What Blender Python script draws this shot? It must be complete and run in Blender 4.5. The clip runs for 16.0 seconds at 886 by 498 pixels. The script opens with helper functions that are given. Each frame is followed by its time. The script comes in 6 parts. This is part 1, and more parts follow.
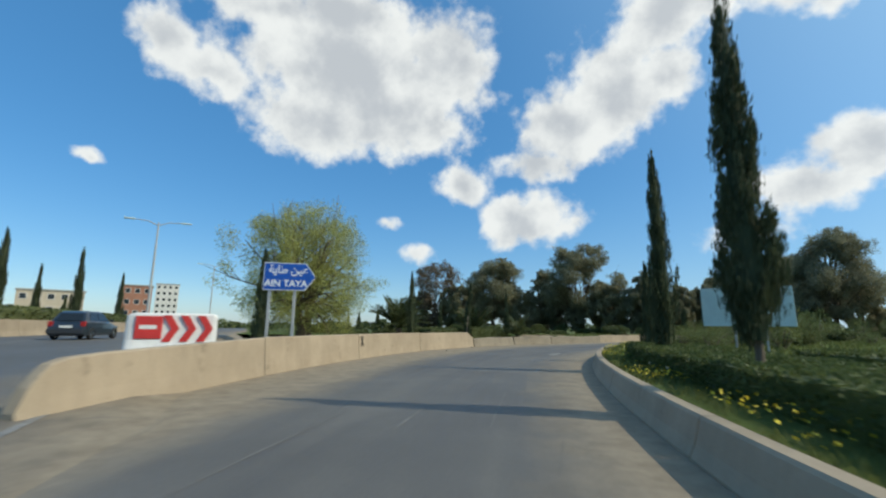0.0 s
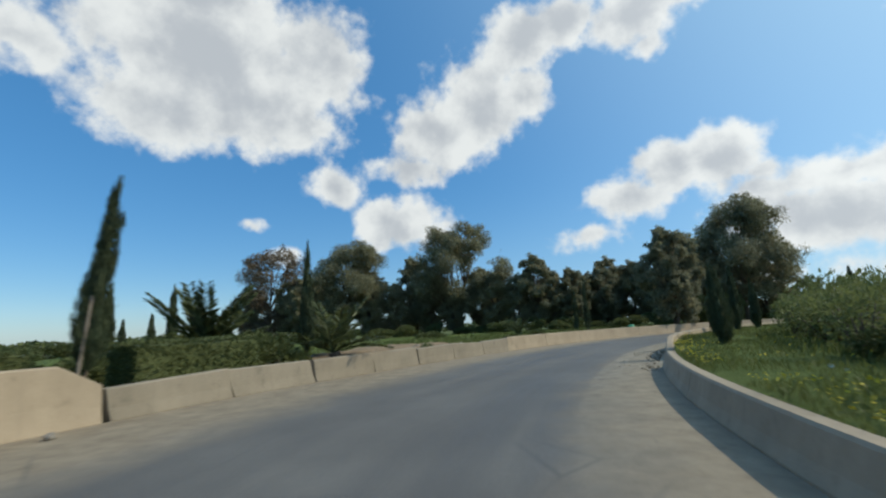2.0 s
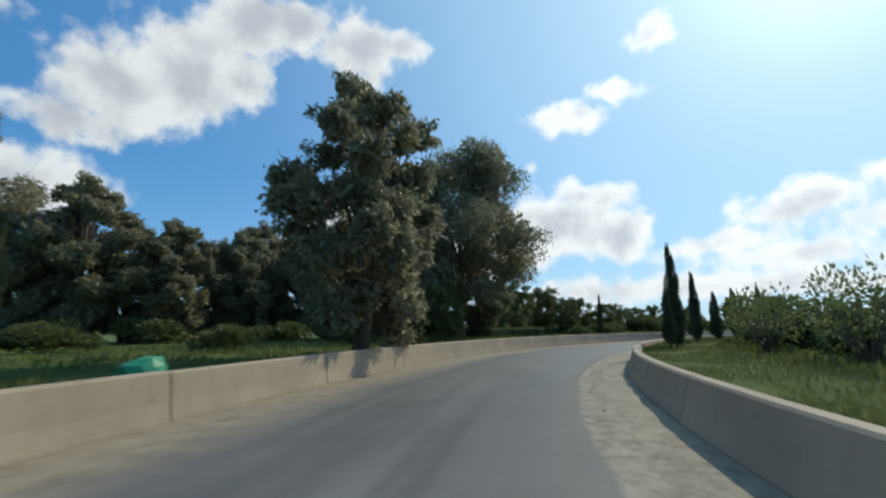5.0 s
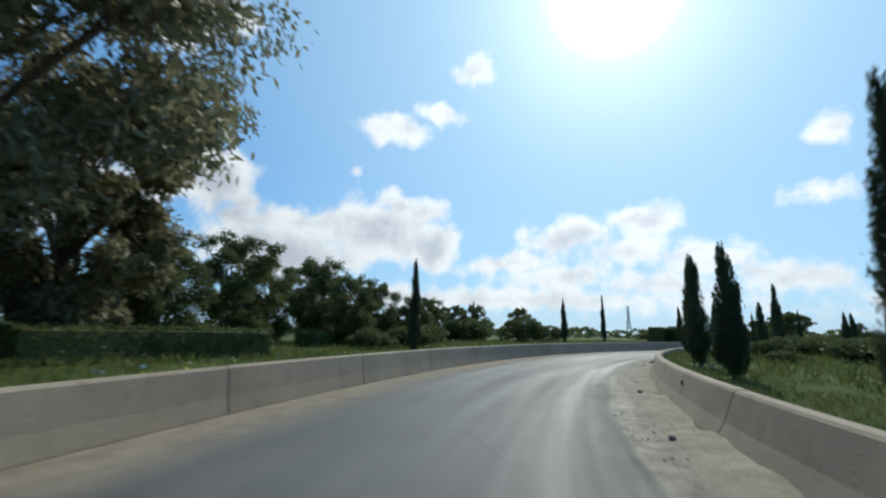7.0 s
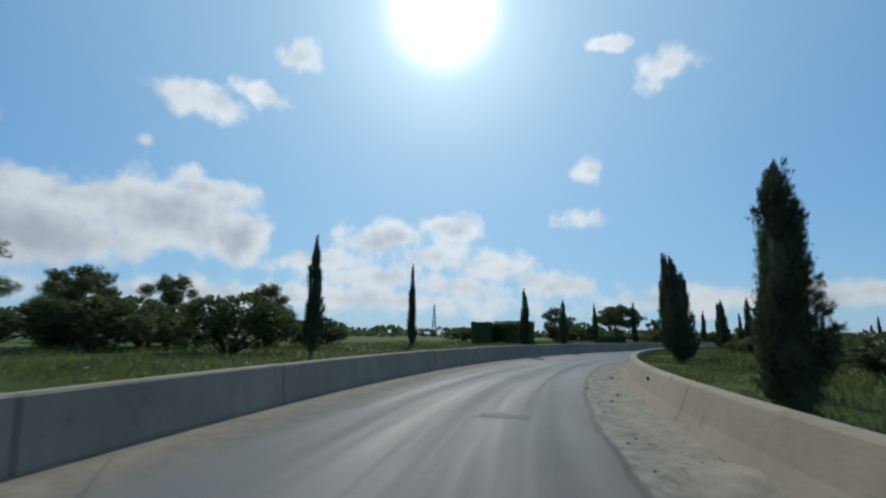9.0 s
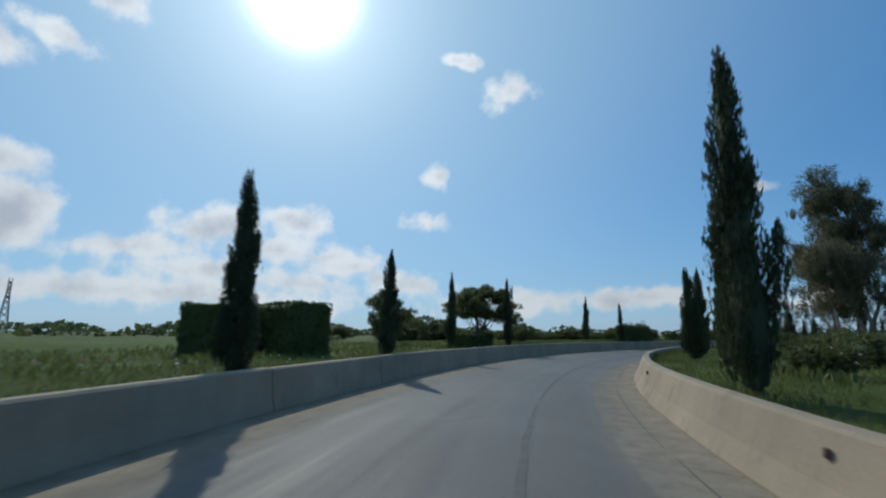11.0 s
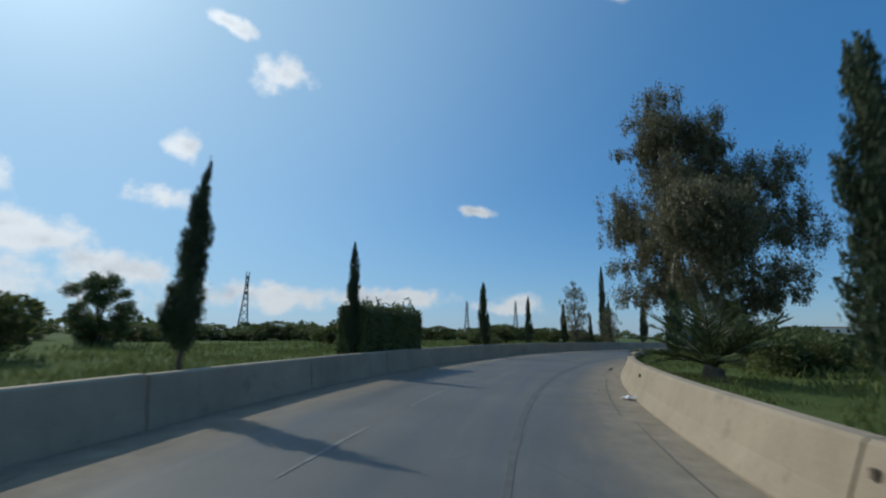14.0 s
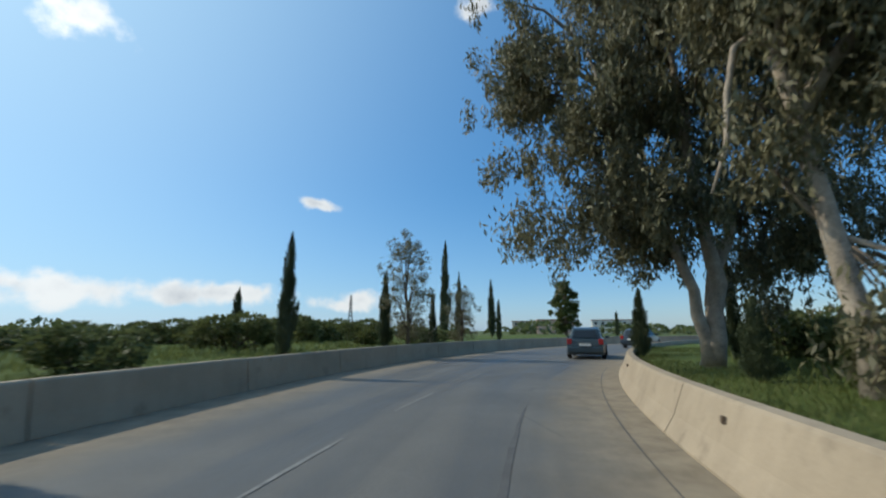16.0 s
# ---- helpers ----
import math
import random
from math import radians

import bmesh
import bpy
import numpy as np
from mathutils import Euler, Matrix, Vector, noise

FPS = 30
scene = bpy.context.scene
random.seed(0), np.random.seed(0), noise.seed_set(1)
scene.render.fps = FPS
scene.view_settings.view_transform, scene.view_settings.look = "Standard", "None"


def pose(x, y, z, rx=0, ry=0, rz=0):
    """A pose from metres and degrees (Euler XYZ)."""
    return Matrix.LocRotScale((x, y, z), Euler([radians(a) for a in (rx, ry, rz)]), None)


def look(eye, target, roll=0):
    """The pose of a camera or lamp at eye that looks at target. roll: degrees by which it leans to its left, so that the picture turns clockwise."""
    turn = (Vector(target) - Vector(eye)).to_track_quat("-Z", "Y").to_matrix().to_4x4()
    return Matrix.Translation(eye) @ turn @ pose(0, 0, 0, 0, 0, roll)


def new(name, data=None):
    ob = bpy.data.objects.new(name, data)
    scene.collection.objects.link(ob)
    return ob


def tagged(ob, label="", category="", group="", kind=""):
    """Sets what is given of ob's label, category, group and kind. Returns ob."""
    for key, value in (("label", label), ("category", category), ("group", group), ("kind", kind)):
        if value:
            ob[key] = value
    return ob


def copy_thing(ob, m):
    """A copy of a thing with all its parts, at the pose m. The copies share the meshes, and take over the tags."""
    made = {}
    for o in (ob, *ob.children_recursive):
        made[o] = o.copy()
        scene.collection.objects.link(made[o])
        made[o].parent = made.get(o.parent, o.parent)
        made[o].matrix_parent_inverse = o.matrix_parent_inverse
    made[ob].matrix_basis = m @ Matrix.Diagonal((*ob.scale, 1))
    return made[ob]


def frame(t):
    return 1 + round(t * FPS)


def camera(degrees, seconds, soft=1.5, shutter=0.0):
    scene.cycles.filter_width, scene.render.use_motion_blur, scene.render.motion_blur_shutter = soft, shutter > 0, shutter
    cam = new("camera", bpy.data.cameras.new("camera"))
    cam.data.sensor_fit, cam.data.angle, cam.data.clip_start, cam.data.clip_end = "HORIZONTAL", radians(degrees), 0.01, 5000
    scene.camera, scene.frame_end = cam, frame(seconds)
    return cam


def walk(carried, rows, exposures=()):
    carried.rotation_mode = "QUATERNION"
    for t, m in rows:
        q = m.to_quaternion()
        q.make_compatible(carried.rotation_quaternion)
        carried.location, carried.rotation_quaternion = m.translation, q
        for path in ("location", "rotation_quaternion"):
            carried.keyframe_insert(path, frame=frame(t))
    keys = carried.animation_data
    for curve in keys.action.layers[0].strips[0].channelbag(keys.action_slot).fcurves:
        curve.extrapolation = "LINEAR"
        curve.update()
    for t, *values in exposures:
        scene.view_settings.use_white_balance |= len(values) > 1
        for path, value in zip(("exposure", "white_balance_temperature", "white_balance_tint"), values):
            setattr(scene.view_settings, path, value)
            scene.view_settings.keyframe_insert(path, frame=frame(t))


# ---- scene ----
cam = camera(91.3, 16.0, soft=2.2, shutter=0.2)
PATH = [
    (0, (0.000, 0.000, 1.300), (-0.544, 1.891, 1.658), 0.49),
    (0.5, (-0.746, 5.939, 1.300), (-1.170, 7.859, 1.661), -0.39),
    (1, (-1.105, 11.625, 1.300), (-1.408, 13.570, 1.657), -0.38),
    (1.5, (-1.072, 17.132, 1.300), (-1.224, 19.092, 1.665), -1.88),
    (2, (-0.593, 22.422, 1.300), (-0.566, 24.388, 1.662), -2.80),
    (2.5, (0.367, 27.441, 1.300), (0.600, 29.394, 1.662), -2.41),
    (3, (1.880, 32.328, 1.300), (2.337, 34.241, 1.661), -1.89),
    (3.5, (4.023, 37.143, 1.300), (4.707, 38.989, 1.657), -1.42),
    (4, (6.820, 41.820, 1.300), (7.718, 43.570, 1.658), -1.29),
    (4.5, (10.248, 46.279, 1.300), (11.338, 47.916, 1.663), -1.23),
    (5, (14.250, 50.440, 1.300), (15.511, 51.950, 1.659), -0.52),
    (5.5, (18.753, 54.226, 1.300), (20.164, 55.599, 1.655), 0.16),
    (6, (23.677, 57.571, 1.300), (25.220, 58.793, 1.654), 0.80),
    (6.5, (28.930, 60.404, 1.300), (30.591, 61.459, 1.659), 1.00),
    (7, (34.423, 62.641, 1.300), (36.189, 63.501, 1.677), 1.02),
    (7.5, (40.054, 64.195, 1.300), (41.910, 64.836, 1.681), 1.24),
    (8, (45.715, 65.057, 1.300), (47.631, 65.483, 1.682), 0.88),
    (8.5, (51.323, 65.308, 1.300), (53.271, 65.543, 1.684), 1.00),
    (9, (56.817, 65.030, 1.300), (58.779, 65.082, 1.685), 0.72),
    (9.5, (62.160, 64.272, 1.300), (64.119, 64.153, 1.682), 0.22),
    (10, (67.321, 63.080, 1.300), (69.263, 62.794, 1.682), 0.16),
    (10.5, (72.249, 61.483, 1.300), (74.159, 61.028, 1.682), 0.26),
    (11, (76.897, 59.498, 1.300), (78.756, 58.867, 1.683), 0.42),
    (11.5, (81.240, 57.136, 1.300), (83.031, 56.333, 1.683), 0.22),
    (12, (85.302, 54.410, 1.300), (87.013, 53.447, 1.682), -0.14),
    (12.5, (89.137, 51.298, 1.300), (90.753, 50.183, 1.680), 0.03),
    (13, (92.703, 47.816, 1.300), (94.210, 46.558, 1.684), 0.45),
    (13.5, (95.930, 44.031, 1.300), (97.316, 42.641, 1.684), 1.10),
    (14, (98.818, 39.926, 1.300), (100.068, 38.412, 1.683), 0.88),
    (14.5, (101.352, 35.496, 1.300), (102.457, 33.872, 1.676), 0.71),
    (15, (103.507, 30.772, 1.300), (104.460, 29.055, 1.678), 0.45),
    (15.5, (105.243, 25.836, 1.300), (106.038, 24.040, 1.676), 0.58),
    (16, (106.501, 20.843, 1.300), (107.126, 18.980, 1.672), -0.14),
]
walk(cam, [(t, look(eye, target, roll)) for t, eye, target, roll in PATH],
     [(0.0, 0.12, 6550, 4), (1.5, 0.08, 6500, 4), (3.0, -0.08, 6400, 4), (4.0, -0.05, 6350, 4), (6.5, 0.04, 6200, 4), (8.0, -0.45, 5900, 4), (12.5, -0.52, 5900, 5), (14.5, -0.34, 6050, 5), (16.0, 0.0, 6300, 5)])

# ---- world and sun ----
SUN_AZ, SUN_EL = 88.0, 40.0  # clockwise from +y, and above the horizon
world = bpy.data.worlds.new("sky")
scene.world = world
world.use_nodes = True
wt = world.node_tree
wt.nodes.clear()


def wmath(op, a, b=None, c=None, clamp=False):
    n = wt.nodes.new("ShaderNodeMath")
    n.operation, n.use_clamp = op, clamp
    for slot, v in enumerate((a, b, c)):
        if v is None:
            continue
        if isinstance(v, (int, float)):
            n.inputs[slot].default_value = v
        else:
            wt.links.new(v, n.inputs[slot])
    return n.outputs[0]


coord = wt.nodes.new("ShaderNodeTexCoord").outputs["Generated"]
warp_tex = wt.nodes.new("ShaderNodeTexNoise")
warp_tex.inputs["Scale"].default_value, warp_tex.inputs["Detail"].default_value = 9.0, 6.0
warp_tex.inputs["Roughness"].default_value = 0.6
wt.links.new(coord, warp_tex.inputs["Vector"])
warp_mid = wt.nodes.new("ShaderNodeVectorMath")
warp_mid.operation = "SUBTRACT"
wt.links.new(warp_tex.outputs["Color"], warp_mid.inputs[0])
warp_mid.inputs[1].default_value = (0.5, 0.5, 0.5)
warp = wt.nodes.new("ShaderNodeVectorMath")
warp.operation = "MULTIPLY_ADD"
wt.links.new(warp_mid.outputs[0], warp.inputs[0])
warp.inputs[1].default_value = (0.05, 0.05, 0.04)
wt.links.new(coord, warp.inputs[2])
field = None


def puff(az, el, wide, high):
    """One billow of a cloud: its azimuth clockwise from +y, elevation and half sizes, in degrees."""
    global field
    a, e = radians(az), radians(el)
    m = wt.nodes.new("ShaderNodeMapping")
    m.vector_type = "TEXTURE"
    m.inputs["Location"].default_value = (math.sin(a) * math.cos(e), math.cos(a) * math.cos(e), math.sin(e))
    m.inputs["Rotation"].default_value = (0, -e, math.pi / 2 - a)
    w, h = math.tan(radians(wide)), math.tan(radians(high))
    m.inputs["Scale"].default_value = (max(w, h), w * 1.25, h * 1.25)
    wt.links.new(warp.outputs[0], m.inputs["Vector"])
    length = wt.nodes.new("ShaderNodeVectorMath")
    length.operation = "LENGTH"
    wt.links.new(m.outputs[0], length.inputs[0])
    d = wmath("MULTIPLY", wmath("SUBTRACT", 1.0, length.outputs["Value"]), min(1.0, max(0.58, high / 3.2)))  # small clouds are thinner
    field = d if field is None else wmath("SMOOTH_MAX", field, d, 0.25)


puff(330.5, 32.2, 13.7, 7.1)
puff(326.4, 25.5, 7.6, 4.5)
puff(337.1, 27.5, 10.0, 5.2)
puff(313.7, 28.8, 5.3, 2.6)
puff(308.7, 30.6, 3.2, 2.9)
puff(319.6, 36.4, 8.0, 2.4)
puff(330.1, 37.6, 7.8, 3.3)
puff(344.2, 33.0, 5.8, 6.6)
puff(6.6, 28.0, 6.5, 5.7)
puff(0.6, 24.9, 6.1, 4.3)
puff(13.4, 29.1, 3.3, 3.4)
puff(357.5, 21.0, 5.1, 2.1)
puff(13.0, 34.6, 4.6, 3.6)
puff(19.5, 36.0, 6.0, 2.6)
puff(27.5, 34.6, 4.8, 3.4)
puff(33.5, 35.2, 3.4, 2.2)
puff(29.5, 31.2, 2.2, 1.6)
puff(346.7, 18.6, 3.5, 2.8)
puff(355.0, 14.3, 6.0, 3.6)
puff(1.5, 13.3, 2.8, 1.8)
puff(352.7, 11.4, 2.9, 1.6)
puff(303.0, 17.1, 1.1, 0.7)
puff(336.7, 13.6, 1.6, 0.9)
puff(340.6, 9.2, 2.4, 1.5)
puff(30.9, 17.6, 5.9, 3.0)
puff(36.1, 18.1, 3.0, 2.1)
puff(24.8, 14.7, 4.8, 2.7)
puff(20.3, 10.8, 3.9, 1.8)
puff(37.5, 13.5, 2.5, 1.7)
puff(57.0, 25.9, 3.7, 1.5)
puff(64.4, 27.9, 2.5, 1.2)
puff(52.5, 20.6, 0.9, 1.0)
puff(55.4, 13.9, 8.7, 3.0)
puff(60.6, 15.5, 4.2, 2.0)
puff(52.5, 12.2, 6.1, 3.1)
puff(63.1, 11.2, 3.5, 3.3)
puff(34.7, 17.2, 3.8, 3.5)
puff(31.3, 17.3, 2.4, 3.0)
puff(38.3, 14.9, 2.7, 1.3)
puff(56.8, 26.0, 4.1, 1.7)
puff(62.9, 28.2, 3.0, 1.2)
puff(67.9, 32.9, 2.5, 2.1)
puff(52.4, 20.6, 0.8, 1.2)
puff(45.9, 13.4, 9.0, 2.2)
puff(58.4, 16.2, 5.0, 2.0)
puff(55.2, 12.7, 8.8, 3.8)
puff(43.6, 9.4, 9.2, 3.4)
puff(60.8, 11.1, 4.4, 2.9)
puff(81.0, 12.2, 5.9, 2.2)
puff(89.2, 13.8, 4.4, 1.9)
puff(72.7, 9.1, 6.7, 1.5)
puff(95.5, 8.7, 4.7, 1.8)
puff(87.0, 10.0, 7.8, 1.9)
puff(100.7, 7.1, 3.7, 1.4)
puff(71.3, 4.3, 29.7, 1.9)
puff(117.7, 30.5, 3.3, 1.9)
puff(112.5, 34.4, 1.9, 1.0)
puff(108.2, 20.5, 1.8, 1.7)
puff(106.8, 14.6, 3.4, 1.3)
puff(144.8, 16.2, 2.0, 0.7)
puff(133.2, 4.3, 9.1, 1.2)
puff(150.7, 4.2, 2.6, 1.1)
puff(116.9, 4.4, 6.6, 1.3)
puff(94.0, 9.5, 4.1, 1.3)
puff(119.7, 4.1, 8.9, 1.9)
puff(130.3, 4.1, 6.4, 1.5)
puff(149.4, 3.3, 4.3, 1.0)
puff(167.1, 39.6, 2.2, 1.1)
puff(103.5, 6.2, 5.5, 1.8)
puff(97.5, 8.6, 4.4, 1.7)
puff(90.3, 13.6, 3.2, 1.5)
puff(80.0, 12.8, 4.6, 1.9)
puff(78.5, 7.2, 8.0, 1.8)
puff(90.0, 6.0, 7.5, 1.5)
puff(111.2, 34.9, 2.0, 0.9)

billow = wt.nodes.new("ShaderNodeTexNoise")
billow.inputs["Scale"].default_value, billow.inputs["Detail"].default_value = 17.0, 6.0
billow.inputs["Roughness"].default_value = 0.54
wt.links.new(coord, billow.inputs["Vector"])
body = wmath("ADD", field, wmath("MULTIPLY", wmath("SUBTRACT", billow.outputs["Fac"], 0.5), 1.3))
cover = wt.nodes.new("ShaderNodeMapRange")
cover.interpolation_type = "SMOOTHSTEP"
wt.links.new(body, cover.inputs["Value"])
for slot, value in (("From Min", 0.0), ("From Max", 0.44), ("To Min", 0.0), ("To Max", 0.97)):
    cover.inputs[slot].default_value = value
core = wt.nodes.new("ShaderNodeMapRange")
core.interpolation_type = "SMOOTHSTEP"
shifted = wt.nodes.new("ShaderNodeVectorMath")
shifted.operation = "ADD"
wt.links.new(coord, shifted.inputs[0])
shifted.inputs[1].default_value = (0.034, -0.002, 0.030)  # a step towards the sun
billow_lit = wt.nodes.new("ShaderNodeTexNoise")
billow_lit.inputs["Scale"].default_value, billow_lit.inputs["Detail"].default_value = 7.0, 6.0
billow_lit.inputs["Roughness"].default_value = 0.55
wt.links.new(shifted.outputs[0], billow_lit.inputs["Vector"])
billow_here = wt.nodes.new("ShaderNodeTexNoise")
billow_here.inputs["Scale"].default_value, billow_here.inputs["Detail"].default_value = 7.0, 6.0
billow_here.inputs["Roughness"].default_value = 0.55
wt.links.new(coord, billow_here.inputs["Vector"])
relief = wmath("SUBTRACT", billow_lit.outputs["Fac"], billow_here.outputs["Fac"])
wt.links.new(wmath("ADD", wmath("ADD", wmath("MULTIPLY", field, 0.8), wmath("MULTIPLY", wmath("SUBTRACT", billow_here.outputs["Fac"], 0.5), 0.5)), wmath("MULTIPLY", relief, 2.0)), core.inputs["Value"])
for slot, value in (("From Min", 0.10), ("From Max", 0.85), ("To Min", 0.0), ("To Max", 1.0)):
    core.inputs[slot].default_value = value
tone = wt.nodes.new("ShaderNodeMix")
tone.data_type = "RGBA"
wt.links.new(core.outputs[0], tone.inputs["Factor"])
tone.inputs["A"].default_value = (0.86, 0.86, 0.87, 1)
tone.inputs["B"].default_value = (0.53, 0.55, 0.60, 1)
sky = wt.nodes.new("ShaderNodeTexSky")
sky.sky_type, sky.sun_disc = "NISHITA", False
sky.sun_elevation, sky.sun_rotation = radians(SUN_EL), radians(SUN_AZ)
sky.air_density, sky.dust_density, sky.ozone_density = 1.0, 0.45, 3.0
sky_light = wt.nodes.new("ShaderNodeBackground")
sky_light.inputs["Strength"].default_value = 0.135
rich = wt.nodes.new("ShaderNodeHueSaturation")
rich.inputs["Saturation"].default_value = 1.30
wt.links.new(sky.outputs[0], rich.inputs["Color"])
to_sun = wt.nodes.new("ShaderNodeVectorMath")
to_sun.operation = "DOT_PRODUCT"
wt.links.new(coord, to_sun.inputs[0])
to_sun.inputs[1].default_value = (math.sin(radians(SUN_AZ)) * math.cos(radians(SUN_EL)), math.cos(radians(SUN_AZ)) * math.cos(radians(SUN_EL)), math.sin(radians(SUN_EL)))
near_sun = wmath("POWER", wmath("MAXIMUM", to_sun.outputs["Value"], 0.0), 3.0)
sunward = wmath("ADD", wmath("MULTIPLY", wmath("ADD", to_sun.outputs["Value"], 0.25, clamp=True), 0.80, clamp=True), 0.08, clamp=True)
# pale haze low over the horizon
split = wt.nodes.new("ShaderNodeSeparateXYZ")
wt.links.new(coord, split.inputs[0])
low = wt.nodes.new("ShaderNodeMapRange")
low.interpolation_type = "SMOOTHSTEP"
wt.links.new(split.outputs["Z"], low.inputs["Value"])
for slot, value in (("From Min", -0.02), ("From Max", 0.34), ("To Min", 0.72), ("To Max", 0.0)):
    low.inputs[slot].default_value = value
hazy = wt.nodes.new("ShaderNodeMix")
hazy.data_type = "RGBA"
wt.links.new(wmath("MULTIPLY", low.outputs[0], sunward), hazy.inputs["Factor"])
wt.links.new(rich.outputs[0], hazy.inputs["A"])
hazy.inputs["B"].default_value = (3.2, 4.9, 6.7, 1)
# thin haze over the whole sky, brighter round the sun
veil = wt.nodes.new("ShaderNodeMix")
veil.data_type = "RGBA"
veil.inputs["Factor"].default_value = 0.4
wt.links.new(hazy.outputs["Result"], veil.inputs["A"])
veil.inputs["B"].default_value = (0.85, 2.45, 5.0, 1)
glow = wt.nodes.new("ShaderNodeMix")
glow.data_type = "RGBA"
wt.links.new(wmath("MULTIPLY", near_sun, 0.75), glow.inputs["Factor"])
wt.links.new(veil.outputs["Result"], glow.inputs["A"])
glow.inputs["B"].default_value = (5.0, 6.9, 8.1, 1)
# bright aureole close round the sun
facing = wmath("MAXIMUM", to_sun.outputs["Value"], 0.0)
ring_near = wmath("MULTIPLY", wmath("POWER", facing, 520.0), 60.0)
ring_wide = wmath("MULTIPLY", wmath("POWER", facing, 45.0), 3.4)
aureole = wt.nodes.new("ShaderNodeVectorMath")
aureole.operation = "SCALE"
aureole.inputs[0].default_value = (1.0, 0.98, 0.93)
wt.links.new(wmath("ADD", ring_near, ring_wide), aureole.inputs["Scale"])
bright = wt.nodes.new("ShaderNodeVectorMath")
bright.operation = "ADD"
wt.links.new(glow.outputs["Result"], bright.inputs[0])
wt.links.new(aureole.outputs[0], bright.inputs[1])
wt.links.new(bright.outputs[0], sky_light.inputs["Color"])
cloud_light = wt.nodes.new("ShaderNodeBackground")
wt.links.new(wmath("ADD", wmath("MULTIPLY", wmath("POWER", facing, 5.0), 0.62), 0.96), cloud_light.inputs["Strength"])  # clouds shine through towards the sun
wt.links.new(tone.outputs["Result"], cloud_light.inputs["Color"])
blend = wt.nodes.new("ShaderNodeMixShader")
wt.links.new(cover.outputs[0], blend.inputs[0])
wt.links.new(sky_light.outputs[0], blend.inputs[1])
wt.links.new(cloud_light.outputs[0], blend.inputs[2])
wt.links.new(blend.outputs[0], wt.nodes.new("ShaderNodeOutputWorld").inputs[0])

sun_data = bpy.data.lights.new("sun", "SUN")
sun_data.energy, sun_data.angle, sun_data.color = 2.75, radians(0.53), (1.0, 0.91, 0.74)
sun = new("sun", sun_data)
sun_way = Vector((math.sin(radians(SUN_AZ)) * math.cos(radians(SUN_EL)), math.cos(radians(SUN_AZ)) * math.cos(radians(SUN_EL)), math.sin(radians(SUN_EL))))
sun.matrix_world = look(sun_way * 200, (0, 0, 0))

# ---- materials ----
def material(name, rough=0.8, metal=0.0):
    m = bpy.data.materials.new(name)
    m.use_nodes = True
    b = m.node_tree.nodes["Principled BSDF"]
    b.inputs["Roughness"].default_value, b.inputs["Metallic"].default_value = rough, metal
    return m, m.node_tree, b


def link(t, a, b):
    t.links.new(a, b)


def tex_noise(t, scale, detail=4.0, rough=0.55, vector=None):
    n = t.nodes.new("ShaderNodeTexNoise")
    n.inputs["Scale"].default_value, n.inputs["Detail"].default_value, n.inputs["Roughness"].default_value = scale, detail, rough
    if vector is not None:
        link(t, vector, n.inputs["Vector"])
    return n.outputs["Fac"]


def where(t):
    return t.nodes.new("ShaderNodeNewGeometry").outputs["Position"]


def ramp(t, value, stops):
    n = t.nodes.new("ShaderNodeValToRGB")
    link(t, value, n.inputs[0])
    while len(n.color_ramp.elements) < len(stops):
        n.color_ramp.elements.new(0.5)
    for e, (at, c) in zip(n.color_ramp.elements, stops):
        e.position, e.color = at, (*c, 1) if len(c) == 3 else c
    return n.outputs[0]


def math_node(t, op, a, b=0.0, clamp=False):
    n = t.nodes.new("ShaderNodeMath")
    n.operation, n.use_clamp = op, clamp
    for slot, v in enumerate((a, b)):
        if isinstance(v, (int, float)):
            n.inputs[slot].default_value = v
        else:
            link(t, v, n.inputs[slot])
    return n.outputs[0]


def mixed(t, fac, a, b, how="MIX"):
    n = t.nodes.new("ShaderNodeMix")
    n.data_type, n.blend_type = "RGBA", how
    for slot, v in (("Factor", fac), ("A", a), ("B", b)):
        if isinstance(v, (int, float)):
            n.inputs[slot].default_value = v
        elif isinstance(v, tuple):
            n.inputs[slot].default_value = (*v, 1)
        else:
            link(t, v, n.inputs[slot])
    return n.outputs["Result"]


def bumped(t, b, height, strength=0.3, distance=0.02):
    n = t.nodes.new("ShaderNodeBump")
    n.inputs["Strength"].default_value, n.inputs["Distance"].default_value = strength, distance
    link(t, height, n.inputs["Height"])
    link(t, n.outputs[0], b.inputs["Normal"])


def plain(name, colour, rough=0.6, metal=0.0, scale=6.0, vary=0.25, bump=0.0):
    """A painted, metal or mineral surface with two scales of wear."""
    m, t, b = material(name, rough, metal)
    p = where(t)
    v = math_node(t, "ADD", math_node(t, "MULTIPLY", tex_noise(t, scale, 6, 0.6, p), 0.7), math_node(t, "MULTIPLY", tex_noise(t, scale * 9, 3, 0.6, p), 0.3))
    dark, light = tuple(c * (1 - vary) for c in colour), tuple(min(1, c * (1 + vary)) for c in colour)
    link(t, ramp(t, v, [(0.3, dark), (0.7, light)]), b.inputs["Base Color"])
    if bump:
        bumped(t, b, tex_noise(t, scale * 6, 5, 0.6, p), bump, 0.02)
    return m


